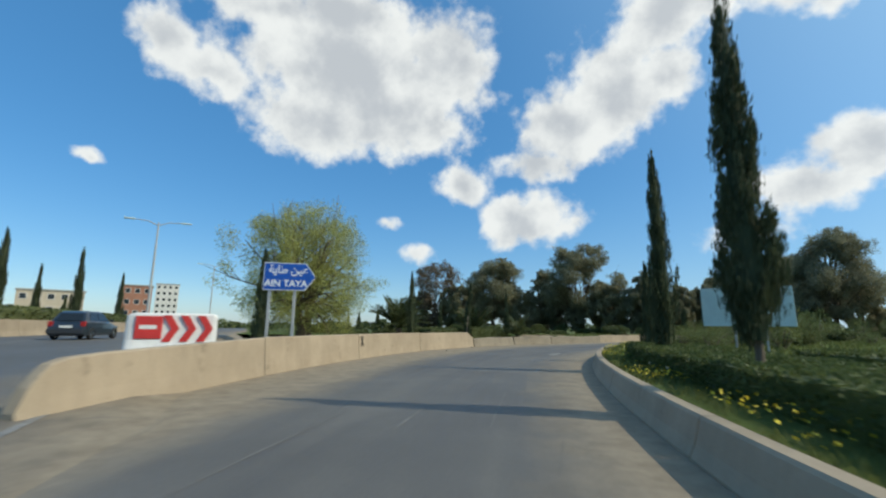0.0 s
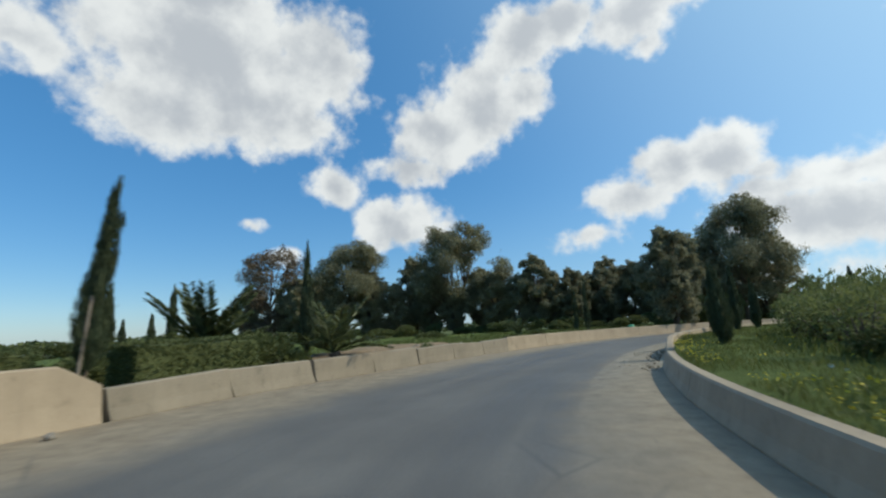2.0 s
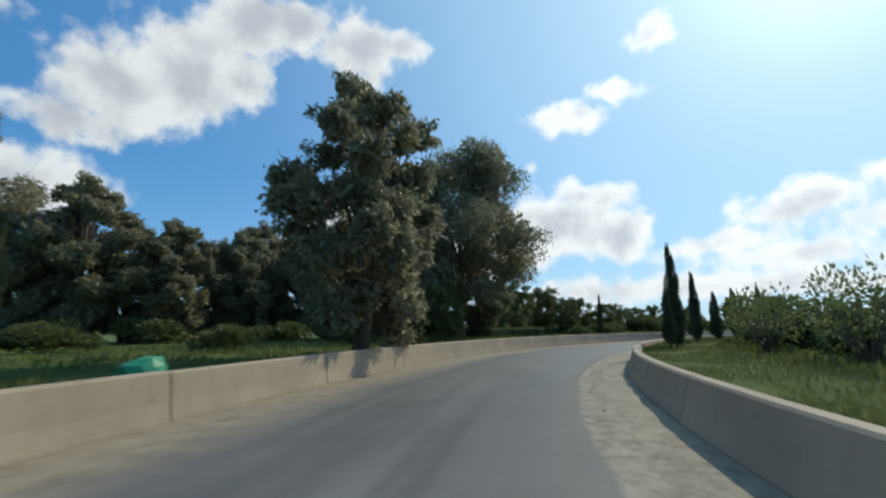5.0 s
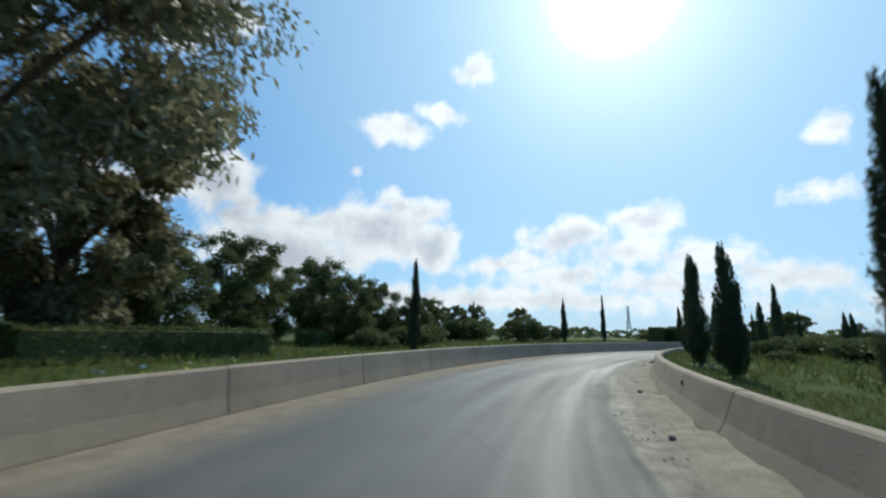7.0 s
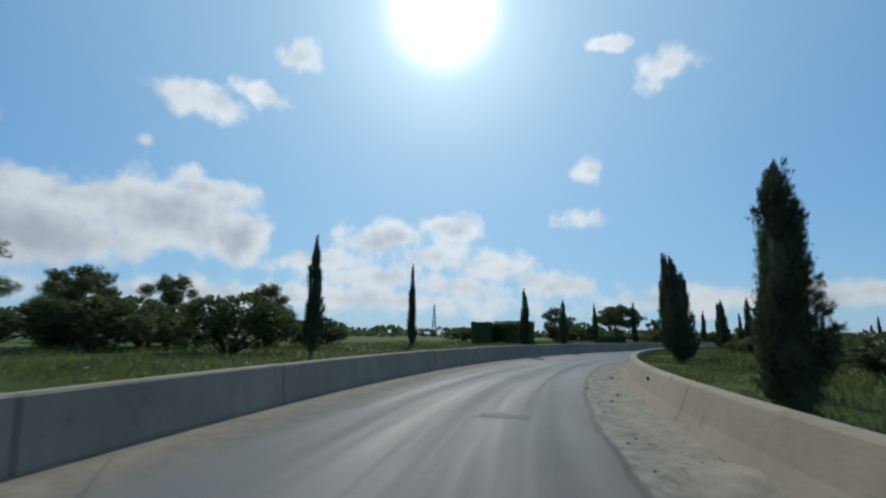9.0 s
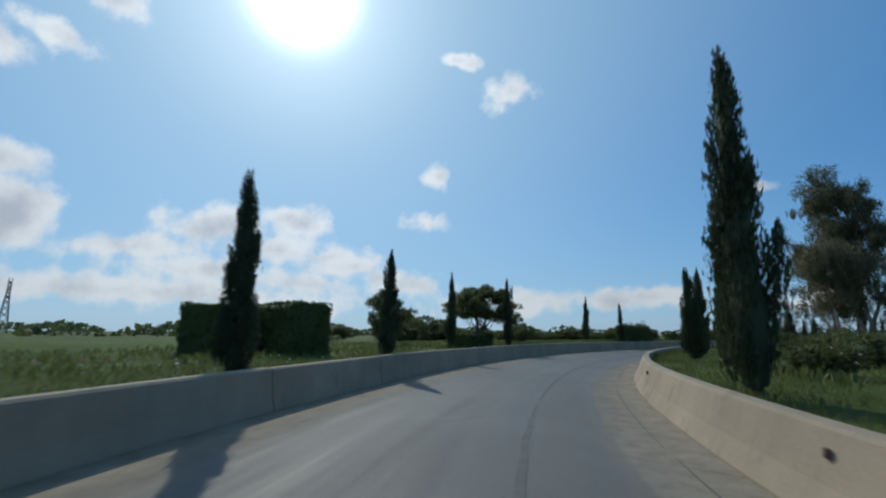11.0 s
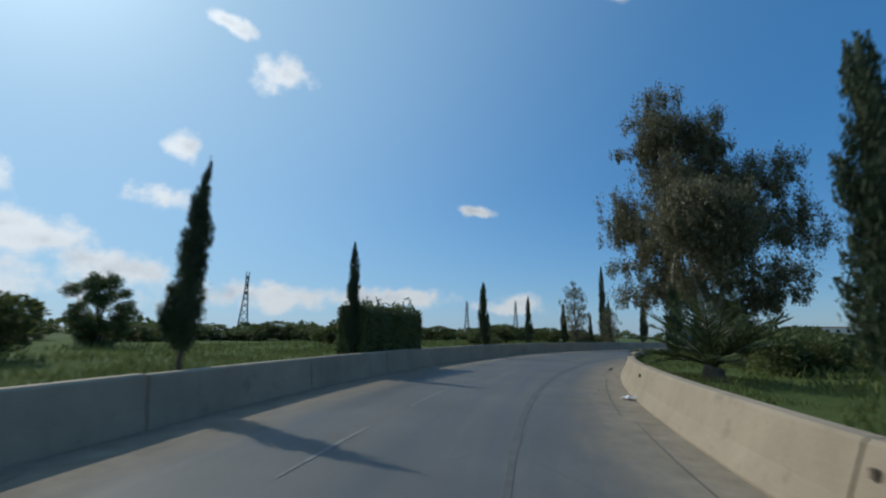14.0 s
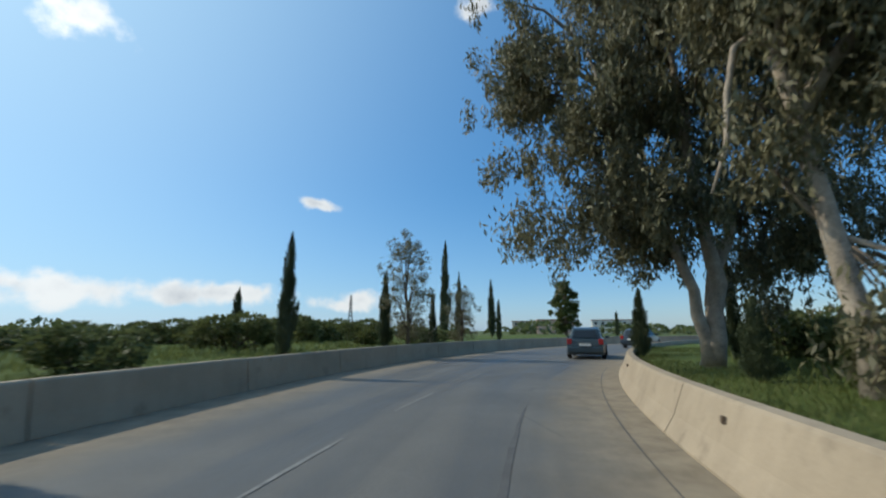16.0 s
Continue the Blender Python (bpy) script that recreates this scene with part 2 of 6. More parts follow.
def leafy(name, dark, light, rough=0.55, through_light=0.35):
    """Leaves: colour by leaf, some light let through."""
    m, t, b = material(name, rough)
    info = t.nodes.new("ShaderNodeNewGeometry")
    p = info.outputs["Position"]
    v = math_node(t, "ADD", math_node(t, "MULTIPLY", info.outputs["Random Per Island"], 0.6), math_node(t, "MULTIPLY", tex_noise(t, 0.7, 3, 0.5, p), 0.4))
    c = ramp(t, v, [(0.15, dark), (0.85, light)])
    rnd = t.nodes.new("ShaderNodeObjectInfo").outputs["Random"]
    c = mixed(t, math_node(t, "MULTIPLY", rnd, 0.35), c, tuple(0.6 * (a + b2) * s for a, b2, s in zip(dark, light, (1.15, 0.95, 0.7))))
    link(t, c, b.inputs["Base Color"])
    b.inputs["Specular IOR Level"].default_value = 0.25
    out = t.nodes["Material Output"]
    tl = t.nodes.new("ShaderNodeBsdfTranslucent")
    link(t, c, tl.inputs["Color"])
    mx = t.nodes.new("ShaderNodeMixShader")
    mx.inputs[0].default_value = through_light
    link(t, b.outputs[0], mx.inputs[1])
    link(t, tl.outputs[0], mx.inputs[2])
    link(t, mx.outputs[0], out.inputs[0])
    return m


def asphalt_material():
    m, t, b = material("asphalt", 0.75)
    uv = t.nodes.new("ShaderNodeUVMap")
    sep = t.nodes.new("ShaderNodeSeparateXYZ")
    link(t, uv.outputs[0], sep.inputs[0])
    along, left = sep.outputs[0], sep.outputs[1]  # metres along the road; 0 at the inner wall, 1 at the outer one
    p = where(t)
    grain = tex_noise(t, 24, 7, 0.8, p)
    blotch = tex_noise(t, 0.35, 5, 0.6, p)
    stretched = t.nodes.new("ShaderNodeMapping")
    link(t, uv.outputs[0], stretched.inputs["Vector"])
    stretched.inputs["Scale"].default_value = (0.05, 7.0, 1.0)
    lanes = tex_noise(t, 1.6, 5, 0.6, stretched.outputs[0])
    c = ramp(t, math_node(t, "ADD", math_node(t, "MULTIPLY", lanes, 0.36), math_node(t, "ADD", math_node(t, "MULTIPLY", blotch, 0.32), math_node(t, "MULTIPLY", grain, 0.32))),
             [(0.32, (0.068, 0.063, 0.058)), (0.48, (0.108, 0.101, 0.091)), (0.66, (0.178, 0.166, 0.147))])
    # sand blown against both walls
    edge_noise = math_node(t, "MULTIPLY", math_node(t, "SUBTRACT", tex_noise(t, 0.8, 6, 0.65, p), 0.5), 0.16)
    l2 = math_node(t, "ADD", left, edge_noise)
    early = math_node(t, "MULTIPLY", math_node(t, "DIVIDE", math_node(t, "SUBTRACT", 78.0, along), 55.0, True), 0.15)
    outer = ramp(t, math_node(t, "ADD", l2, early), [(0.78, (0, 0, 0)), (0.93, (1, 1, 1))])
    inner = ramp(t, l2, [(0.07, (1, 1, 1)), (0.23, (0, 0, 0))])
    sand = ramp(t, tex_noise(t, 2.2, 8, 0.7, p), [(0.35, (0.215, 0.165, 0.108)), (0.7, (0.37, 0.295, 0.20))])
    dust = math_node(t, "MULTIPLY", math_node(t, "MAXIMUM", outer, inner), 0.85)
    c = mixed(t, dust, c, sand)
    # pale dusty shoulder inside the curve
    reach = math_node(t, "SUBTRACT", 1.0, math_node(t, "DIVIDE", math_node(t, "ABSOLUTE", math_node(t, "SUBTRACT", along, 80.0)), 56.0), True)
    reach = math_node(t, "MULTIPLY", reach, 3.0, True)
    rag = math_node(t, "MULTIPLY", math_node(t, "SUBTRACT", tex_noise(t, 0.25, 4, 0.6, p), 0.5), 0.05)
    shoulder = ramp(t, math_node(t, "ADD", left, rag), [(0.180, (1, 1, 1)), (0.192, (0, 0, 0))])
    pale = ramp(t, tex_noise(t, 3.2, 9, 0.75, p), [(0.34, (0.10, 0.083, 0.060)), (0.46, (0.225, 0.190, 0.137)), (0.58, (0.33, 0.282, 0.208)), (0.74, (0.40, 0.345, 0.258))])
    c = mixed(t, math_node(t, "MULTIPLY", math_node(t, "MULTIPLY", shoulder, reach), 0.85), c, pale)
    # old seam between the carriageway and its shoulder
    wob = math_node(t, "MULTIPLY", math_node(t, "SUBTRACT", tex_noise(t, 0.25, 4, 0.6, p), 0.5), 0.05)
    seam = math_node(t, "ABSOLUTE", math_node(t, "SUBTRACT", math_node(t, "ADD", left, wob), 0.19))
    seam = ramp(t, seam, [(0.004, (1, 1, 1)), (0.011, (0, 0, 0))])
    seam = math_node(t, "MULTIPLY", seam, ramp(t, tex_noise(t, 0.05, 2, 0.5, p), [(0.42, (0, 0, 0)), (0.5, (1, 1, 1))]))
    span = math_node(t, "SUBTRACT", 1.0, math_node(t, "DIVIDE", math_node(t, "ABSOLUTE", math_node(t, "SUBTRACT", along, 98.0)), 34.0), True)
    seam = math_node(t, "MULTIPLY", seam, math_node(t, "MULTIPLY", span, 2.5, True))
    c = mixed(t, math_node(t, "MULTIPLY", seam, 0.7), c, (0.05, 0.05, 0.05))
    # fine cracks
    vor = t.nodes.new("ShaderNodeTexVoronoi")
    vor.feature = "DISTANCE_TO_EDGE"
    vor.inputs["Scale"].default_value = 0.45
    link(t, p, vor.inputs["Vector"])
    crack = ramp(t, vor.outputs["Distance"], [(0.0, (1, 1, 1)), (0.012, (0, 0, 0))])
    crack = math_node(t, "MULTIPLY", crack, ramp(t, blotch, [(0.52, (0, 0, 0)), (0.62, (1, 1, 1))]))
    c = mixed(t, math_node(t, "MULTIPLY", crack, 0.5), c, (0.06, 0.06, 0.06))
    link(t, c, b.inputs["Base Color"])
    link(t, ramp(t, math_node(t, "ADD", lanes, math_node(t, "MULTIPLY", dust, 0.6)), [(0.3, (0.52, 0.52, 0.52)), (0.8, (0.90, 0.90, 0.90))]), b.inputs["Roughness"])
    bumped(t, b, math_node(t, "ADD", grain, math_node(t, "MULTIPLY", tex_noise(t, 6, 6, 0.7, p), dust)), 0.35, 0.01)
    return m


def concrete_material(name, low, high):
    m, t, b = material(name, 0.88)
    p = where(t)
    big, fine = tex_noise(t, 0.6, 6, 0.62, p), tex_noise(t, 28, 5, 0.65, p)
    streak_map = t.nodes.new("ShaderNodeMapping")
    link(t, p, streak_map.inputs["Vector"])
    streak_map.inputs["Scale"].default_value = (3.0, 3.0, 0.35)
    streak = tex_noise(t, 1.3, 6, 0.65, streak_map.outputs[0])
    v = math_node(t, "ADD", math_node(t, "MULTIPLY", big, 0.65), math_node(t, "ADD", math_node(t, "MULTIPLY", streak, 0.17), math_node(t, "MULTIPLY", fine, 0.18)))
    c = ramp(t, v, [(0.3, low), (0.62, high)])
    stain = ramp(t, tex_noise(t, 1.9, 7, 0.7, p), [(0.58, (0, 0, 0)), (0.72, (1, 1, 1))])
    c = mixed(t, math_node(t, "MULTIPLY", stain, 0.55), c, tuple(0.42 * x for x in low))
    runs_map = t.nodes.new("ShaderNodeMapping")
    link(t, p, runs_map.inputs["Vector"])
    runs_map.inputs["Scale"].default_value = (5.0, 5.0, 0.22)
    runs = ramp(t, tex_noise(t, 1.1, 5, 0.7, runs_map.outputs[0]), [(0.56, (0, 0, 0)), (0.70, (1, 1, 1))])
    c = mixed(t, math_node(t, "MULTIPLY", runs, 0.18), c, (0.12, 0.10, 0.075))
    pit = ramp(t, tex_noise(t, 60, 3, 0.6, p), [(0.26, (1, 1, 1)), (0.34, (0, 0, 0))])
    c = mixed(t, math_node(t, "MULTIPLY", pit, 0.6), c, tuple(0.4 * x for x in low))
    rnd = t.nodes.new("ShaderNodeObjectInfo").outputs["Random"]
    c = mixed(t, math_node(t, "MULTIPLY", rnd, 0.22), c, tuple(0.72 * x for x in high))
    link(t, c, b.inputs["Base Color"])
    bumped(t, b, math_node(t, "ADD", fine, math_node(t, "MULTIPLY", big, 2.0)), 0.4, 0.015)
    return m


def grass_material(name, a, b_, earth):
    m, t, b = material(name, 0.9)
    p = where(t)
    v = math_node(t, "ADD", math_node(t, "MULTIPLY", tex_noise(t, 0.12, 6, 0.6, p), 0.5), math_node(t, "MULTIPLY", tex_noise(t, 5, 6, 0.7, p), 0.5))
    c = ramp(t, v, [(0.35, a), (0.65, b_)])
    bare = ramp(t, tex_noise(t, 0.22, 6, 0.65, p), [(0.60, (0, 0, 0)), (0.70, (1, 1, 1))])
    c = mixed(t, math_node(t, "MULTIPLY", bare, 0.7), c, earth)
    link(t, c, b.inputs["Base Color"])
    b.inputs["Specular IOR Level"].default_value = 0.1
    bumped(t, b, tex_noise(t, 9, 6, 0.75, p), 0.9, 0.12)
    return m


ASPHALT = asphalt_material()
CONCRETE = concrete_material("concrete", (0.265, 0.205, 0.138), (0.435, 0.340, 0.236))
WEATHERED = concrete_material("weathered_concrete", (0.17, 0.14, 0.10), (0.32, 0.265, 0.195))
GRASS = grass_material("grass", (0.078, 0.108, 0.030), (0.148, 0.185, 0.052), (0.19, 0.155, 0.085))
FIELD = grass_material("field", (0.08, 0.10, 0.04), (0.15, 0.168, 0.066), (0.21, 0.17, 0.10))
BLADES = leafy("grass_blades", (0.082, 0.108, 0.032), (0.172, 0.195, 0.064), 0.6, 0.4)
PETAL = plain("yellow_petals", (0.75, 0.58, 0.02), 0.6)
WHITE_PETAL = plain("pale_petals", (0.7, 0.7, 0.6), 0.6)
CYPRESS = leafy("cypress_leaves", (0.034, 0.050, 0.026), (0.098, 0.118, 0.058), 0.65, 0.22)
EUCALYPT = leafy("eucalyptus_leaves", (0.090, 0.090, 0.054), (0.265, 0.245, 0.142), 0.5, 0.26)
# same eucalyptus, paler for the far belt: veiling glare put into the leaf colour
BELT_LIFTED = leafy("lightened_eucalyptus_leaves", (0.135, 0.138, 0.082), (0.370, 0.350, 0.215), 0.5, 0.40)
RUSSET = leafy("russet_leaves", (0.10, 0.075, 0.05), (0.23, 0.18, 0.125), 0.6, 0.25)
FRESH = leafy("fresh_leaves", (0.25, 0.27, 0.085), (0.50, 0.52, 0.19), 0.55, 0.45)
SHRUB = leafy("shrub_leaves", (0.068, 0.090, 0.036), (0.180, 0.205, 0.080), 0.55, 0.38)
PALE_SHRUB = leafy("pale_shrub_leaves", (0.095, 0.125, 0.045), (0.215, 0.245, 0.095), 0.55, 0.42)
HEDGE = leafy("hedge_leaves", (0.056, 0.080, 0.028), (0.145, 0.180, 0.060), 0.55, 0.36)
PALM = leafy("palm_leaves", (0.045, 0.06, 0.025), (0.13, 0.15, 0.055), 0.45, 0.25)
BARK = plain("bark", (0.13, 0.095, 0.065), 0.9, 0, 5, 0.4, 0.8)
PALE_BARK = plain("pale_eucalyptus_bark", (0.34, 0.275, 0.21), 0.85, 0, 2.6, 0.55, 0.7)
STEEL = plain("galvanised_steel", (0.5, 0.51, 0.52), 0.45, 0.9, 12, 0.15)
POLE_GREY = plain("grey_pole_paint", (0.42, 0.42, 0.41), 0.55, 0.1, 8, 0.15)
SIGN_BLUE = plain("sign_blue", (0.008, 0.085, 0.42), 0.4, 0, 3, 0.12)
SIGN_WHITE = plain("sign_white", (0.8, 0.8, 0.8), 0.45, 0, 3, 0.06)
PANEL_GREY = plain("weathered_panel", (0.60, 0.69, 0.64), 0.6, 0, 1.2, 0.12)
RED_PLASTIC = plain("red_plastic", (0.55, 0.035, 0.03), 0.5, 0, 4, 0.2)
WHITE_PLASTIC = plain("white_plastic", (0.74, 0.72, 0.68), 0.5, 0, 4, 0.12)
STONE = plain("rock", (0.25, 0.22, 0.18), 0.9, 0, 9, 0.35, 0.8)
LITTER = plain("litter_paper", (0.72, 0.73, 0.76), 0.5, 0, 20, 0.25)
RUBBER = plain("rubber", (0.018, 0.018, 0.019), 0.8, 0, 20, 0.3)
LINE_PAINT = plain("worn_line_paint", (0.21, 0.20, 0.185), 0.8, 0, 9, 0.5)
PATCH = plain("pale_patch", (0.175, 0.168, 0.155), 0.9, 0, 2, 0.3)
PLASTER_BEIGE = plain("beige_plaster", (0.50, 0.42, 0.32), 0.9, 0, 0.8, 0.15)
PLASTER_WHITE = plain("white_plaster", (0.66, 0.63, 0.58), 0.9, 0, 0.8, 0.12)
PLASTER_PINK = plain("pink_plaster", (0.52, 0.36, 0.30), 0.9, 0, 0.8, 0.15)
ROOF_TILE = plain("clay_roof", (0.38, 0.19, 0.12), 0.9, 0, 1.0, 0.25)
BRICK_RED = plain("brick_infill", (0.36, 0.17, 0.11), 0.9, 0, 1.0, 0.25)
ROOF_GREY = plain("roof_slab", (0.4, 0.39, 0.37), 0.9, 0, 1.0, 0.2)
GLASS_DARK = plain("dark_glass", (0.02, 0.025, 0.03), 0.08, 0, 3, 0.1)
PYLON_GREY = plain("dull_pylon_steel", (0.20, 0.21, 0.22), 0.7, 0.2, 2, 0.15)
DUST = plain("pale_dust", (0.31, 0.26, 0.185), 0.95, 0, 3.0, 0.35, 0.8)
SOIL = plain("dug_soil", (0.22, 0.155, 0.09), 0.95, 0, 3.0, 0.45, 0.9)
TAR = plain("tar_seam", (0.098, 0.092, 0.085), 0.75, 0, 4, 0.35)
SCUFF = plain("scuffed_asphalt", (0.24, 0.23, 0.205), 0.9, 0, 5, 0.35)
GREEN_NET = plain("green_plastic", (0.02, 0.22, 0.10), 0.5, 0, 5, 0.2)


def car_paint(name, colour):
    m, t, b = material(name, 0.32, 0.35)
    link(t, ramp(t, tex_noise(t, 3, 5, 0.6, where(t)), [(0.3, tuple(0.8 * c for c in colour)), (0.7, colour)]), b.inputs["Base Color"])
    b.inputs["Coat Weight"].default_value = 0.6
    return m


BLUE_PAINT = car_paint("slate_blue_paint", (0.05, 0.078, 0.095))
DARK_PAINT = car_paint("dark_blue_paint", (0.035, 0.048, 0.065))
TAIL_RED = plain("tail_lamp", (0.35, 0.02, 0.02), 0.25)
CHROME = plain("bright_metal", (0.6, 0.6, 0.6), 0.25, 1.0)


# ---- mesh building ----
class Geo:
    """Collects vertices and faces of one mesh."""

    def __init__(self):
        self.v, self.f = [], []

    def add(self, verts, faces):
        n = len(self.v)
        self.v += [tuple(p) for p in verts]
        self.f += [tuple(i + n for i in face) for face in faces]
        return self

    def box(self, lo, hi, bevel=0.0, m=None):
        (x0, y0, z0), (x1, y1, z1) = lo, hi
        if bevel <= 0:
            vs = [(x, y, z) for z in (z0, z1) for y in (y0, y1) for x in (x0, x1)]
            fs = [(0, 2, 3, 1), (4, 5, 7, 6), (0, 1, 5, 4), (2, 6, 7, 3), (0, 4, 6, 2), (1, 3, 7, 5)]
        else:
            c = bevel
            rings = []
            for z, k in ((z0, c), (z0 + c, 0), (z1 - c, 0), (z1, c)):
                rings.append([(x0 + k + c * (k == 0), y0 + k, z), (x1 - k - c * (k == 0), y0 + k, z), (x1 - k, y0 + k + c * (k == 0), z), (x1 - k, y1 - k - c * (k == 0), z),
                              (x1 - k - c * (k == 0), y1 - k, z), (x0 + k + c * (k == 0), y1 - k, z), (x0 + k, y1 - k - c * (k == 0), z), (x0 + k, y0 + k + c * (k == 0), z)])
            vs = [p for r in rings for p in r]
            fs = [tuple(range(7, -1, -1)), tuple(range(24, 32))]
            for r in range(3):
                fs += [(8 * r + i, 8 * r + (i + 1) % 8, 8 * r + 8 + (i + 1) % 8, 8 * r + 8 + i) for i in range(8)]
        if m is not None:
            vs = [m @ Vector(p) for p in vs]
        return self.add(vs, fs)

    def tube(self, points, radii, n=8, cap=True):
        pts = [Vector(p) for p in points]
        vs, fs = [], []
        for i, p in enumerate(pts):
            way = (pts[min(i + 1, len(pts) - 1)] - pts[max(i - 1, 0)]).normalized()
            side = way.orthogonal().normalized() if i == 0 else (side - way * side.dot(way)).normalized()
            other = way.cross(side)
            vs += [p + radii[i] * (math.cos(a) * side + math.sin(a) * other) for a in (2 * math.pi * k / n for k in range(n))]
        for i in range(len(pts) - 1):
            fs += [(n * i + k, n * i + (k + 1) % n, n * i + n + (k + 1) % n, n * i + n + k) for k in range(n)]
        if cap:
            fs += [tuple(range(n - 1, -1, -1)), tuple(range(n * (len(pts) - 1), n * len(pts)))]
        return self.add(vs, fs)

    def sweep(self, rows, closed_ends=True):
        """Rows of equally many points, joined in order round each row."""
        n = len(rows[0])
        vs = [p for r in rows for p in r]
        fs = []
        for i in range(len(rows) - 1):
            fs += [(n * i + k, n * i + n + k, n * i + n + (k + 1) % n, n * i + (k + 1) % n) for k in range(n)]
        if closed_ends:
            fs += [tuple(range(n)), tuple(range(n * len(rows) - 1, n * (len(rows) - 1) - 1, -1))]
        return self.add(vs, fs)

    def mesh(self, name, smooth=False):
        me = bpy.data.meshes.new(name)
        me.from_pydata(self.v, [], self.f)
        me.update()
        if smooth:
            me.polygons.foreach_set("use_smooth", [True] * len(me.polygons))
        return me


def part(name, shape, mat, parent=None, label="", smooth=False):
    """One mesh object, under a thing or a part where one is given."""
    me = shape.mesh(name, smooth) if isinstance(shape, Geo) else shape
    me.materials.clear()
    me.materials.append(mat)
    ob = new(name, me)
    if parent is not None:
        ob.parent = parent
    if label:
        ob["label"] = label
    return ob


def thing(name, label, category, group="", kind="", m=None):
    ob = new(name)
    ob.empty_display_size = 0.3
    if m is not None:
        ob.matrix_world = m
    return tagged(ob, label, category, group, kind)


def leaves_mesh(name, centre, way, size, ratio=0.32, fold=0.25, rng=None):
    """Many small folded leaves, each four corners: foot, two sides, tip."""
    centre, way, size = np.asarray(centre, float), np.asarray(way, float), np.asarray(size, float)
    n = len(centre)
    way /= np.linalg.norm(way, axis=1, keepdims=True) + 1e-9
    side = np.cross(way, rng.normal(size=(n, 3)))
    side /= np.linalg.norm(side, axis=1, keepdims=True) + 1e-9
    face = np.cross(way, side)
    s = size[:, None]
    foot, tip = centre - 0.5 * s * way, centre + 0.5 * s * way - 0.12 * s * face
    mid = centre + fold * 0.2 * s * face
    v = np.stack([foot, mid + ratio * 0.5 * s * side, tip, mid - ratio * 0.5 * s * side], 1).reshape(-1, 3)
    me = bpy.data.meshes.new(name)
    me.vertices.add(4 * n)
    me.vertices.foreach_set("co", v.astype(np.float32).ravel())
    me.loops.add(4 * n)
    me.loops.foreach_set("vertex_index", np.arange(4 * n, dtype=np.int32))
    me.polygons.add(n)
    me.polygons.foreach_set("loop_start", np.arange(0, 4 * n, 4, dtype=np.int32))
    me.update(calc_edges=True)
    return me


# ---- the line of the ramp ----
S0, S1 = -36.0, 250.0
TURN_S = np.arange(-60.0, 286.0, 15.0)
TURN_A = np.array([27.0, 24.0, 20.5, 15.5, 9.0, -0.8, -17.2, -36.2, -52.3, -67.2, -84.6, -99.1, -113.7, -129.6, -145.4, -160.6, -176.0, -191.0, -206.0, -221.0, -236.0, -250.0, -262.0, -270.0])
FINE = np.arange(-58.0, 270.0, 0.5)


def smooth_table(xs, ys, at):
    """A curve through a few values, softened over six metres."""
    wide = np.interp(np.arange(at[0] - 20, at[-1] + 20, 0.5), xs, ys)
    k = np.ones(13) / 13
    soft = np.convolve(wide, k, "same")
    return np.interp(at, np.arange(at[0] - 20, at[-1] + 20, 0.5), soft)


HEADING = np.radians(smooth_table(TURN_S, TURN_A, FINE))
LINE = np.zeros((len(FINE), 2))
LINE[1:] = np.cumsum(np.stack([-np.sin(HEADING[:-1]), np.cos(HEADING[:-1])], 1) * 0.5, 0)
LINE -= LINE[np.abs(FINE).argmin()]
LEFT = smooth_table([-60, 0, 5, 12, 22.5, 29, 36, 43.5, 55, 66.7, 90, 112, 132, 152, 172.7, 193, 213, 270], [5.6, 5.9, 6.0, 6.9, 7.6, 7.35, 6.1, 5.3, 4.9, 4.8, 4.1, 4.1, 3.85, 4.2, 5.1, 6.8, 7.6, 8.0], FINE)
RIGHT = -smooth_table([-60, 0, 22.5, 38, 66.7, 90, 112, 132, 152, 172.7, 270], [1.6, 1.55, 1.55, 2.05, 1.8, 2.45, 2.15, 2.08, 2.28, 1.9, 1.95], FINE)


def at(s, off, z=0.0):
    """The place s metres along the ramp and off metres to the left of its line."""
    x, y, a = (float(np.interp(s, FINE, c)) for c in (LINE[:, 0], LINE[:, 1], HEADING))
    return Vector((x - math.cos(a) * off, y - math.sin(a) * off, z))


def heading(s):
    return math.degrees(float(np.interp(s, FINE, HEADING)))


def left_foot(s):
    return float(np.interp(s, FINE, LEFT))


def right_foot(s):
    return float(np.interp(s, FINE, RIGHT))


def clear(x, y, room):
    """Moves a place off the road, room metres beyond the wall that it is nearer to."""
    k = int(np.argmin((LINE[:, 0] - x) ** 2 + (LINE[:, 1] - y) ** 2))
    a = HEADING[k]
    off = -(x - LINE[k, 0]) * math.cos(a) - (y - LINE[k, 1]) * math.sin(a)
    lo, hi = RIGHT[k] - 0.70 - room, LEFT[k] + 0.50 + room
    want = off if off < lo or off > hi else (hi if off > (RIGHT[k] + LEFT[k]) / 2 else lo)
    return x - math.cos(a) * (want - off), y - math.sin(a) * (want - off)


def steps(a, b, d):
    n = max(1, round((b - a) / d))
    return [a + (b - a) * i / n for i in range(n + 1)]


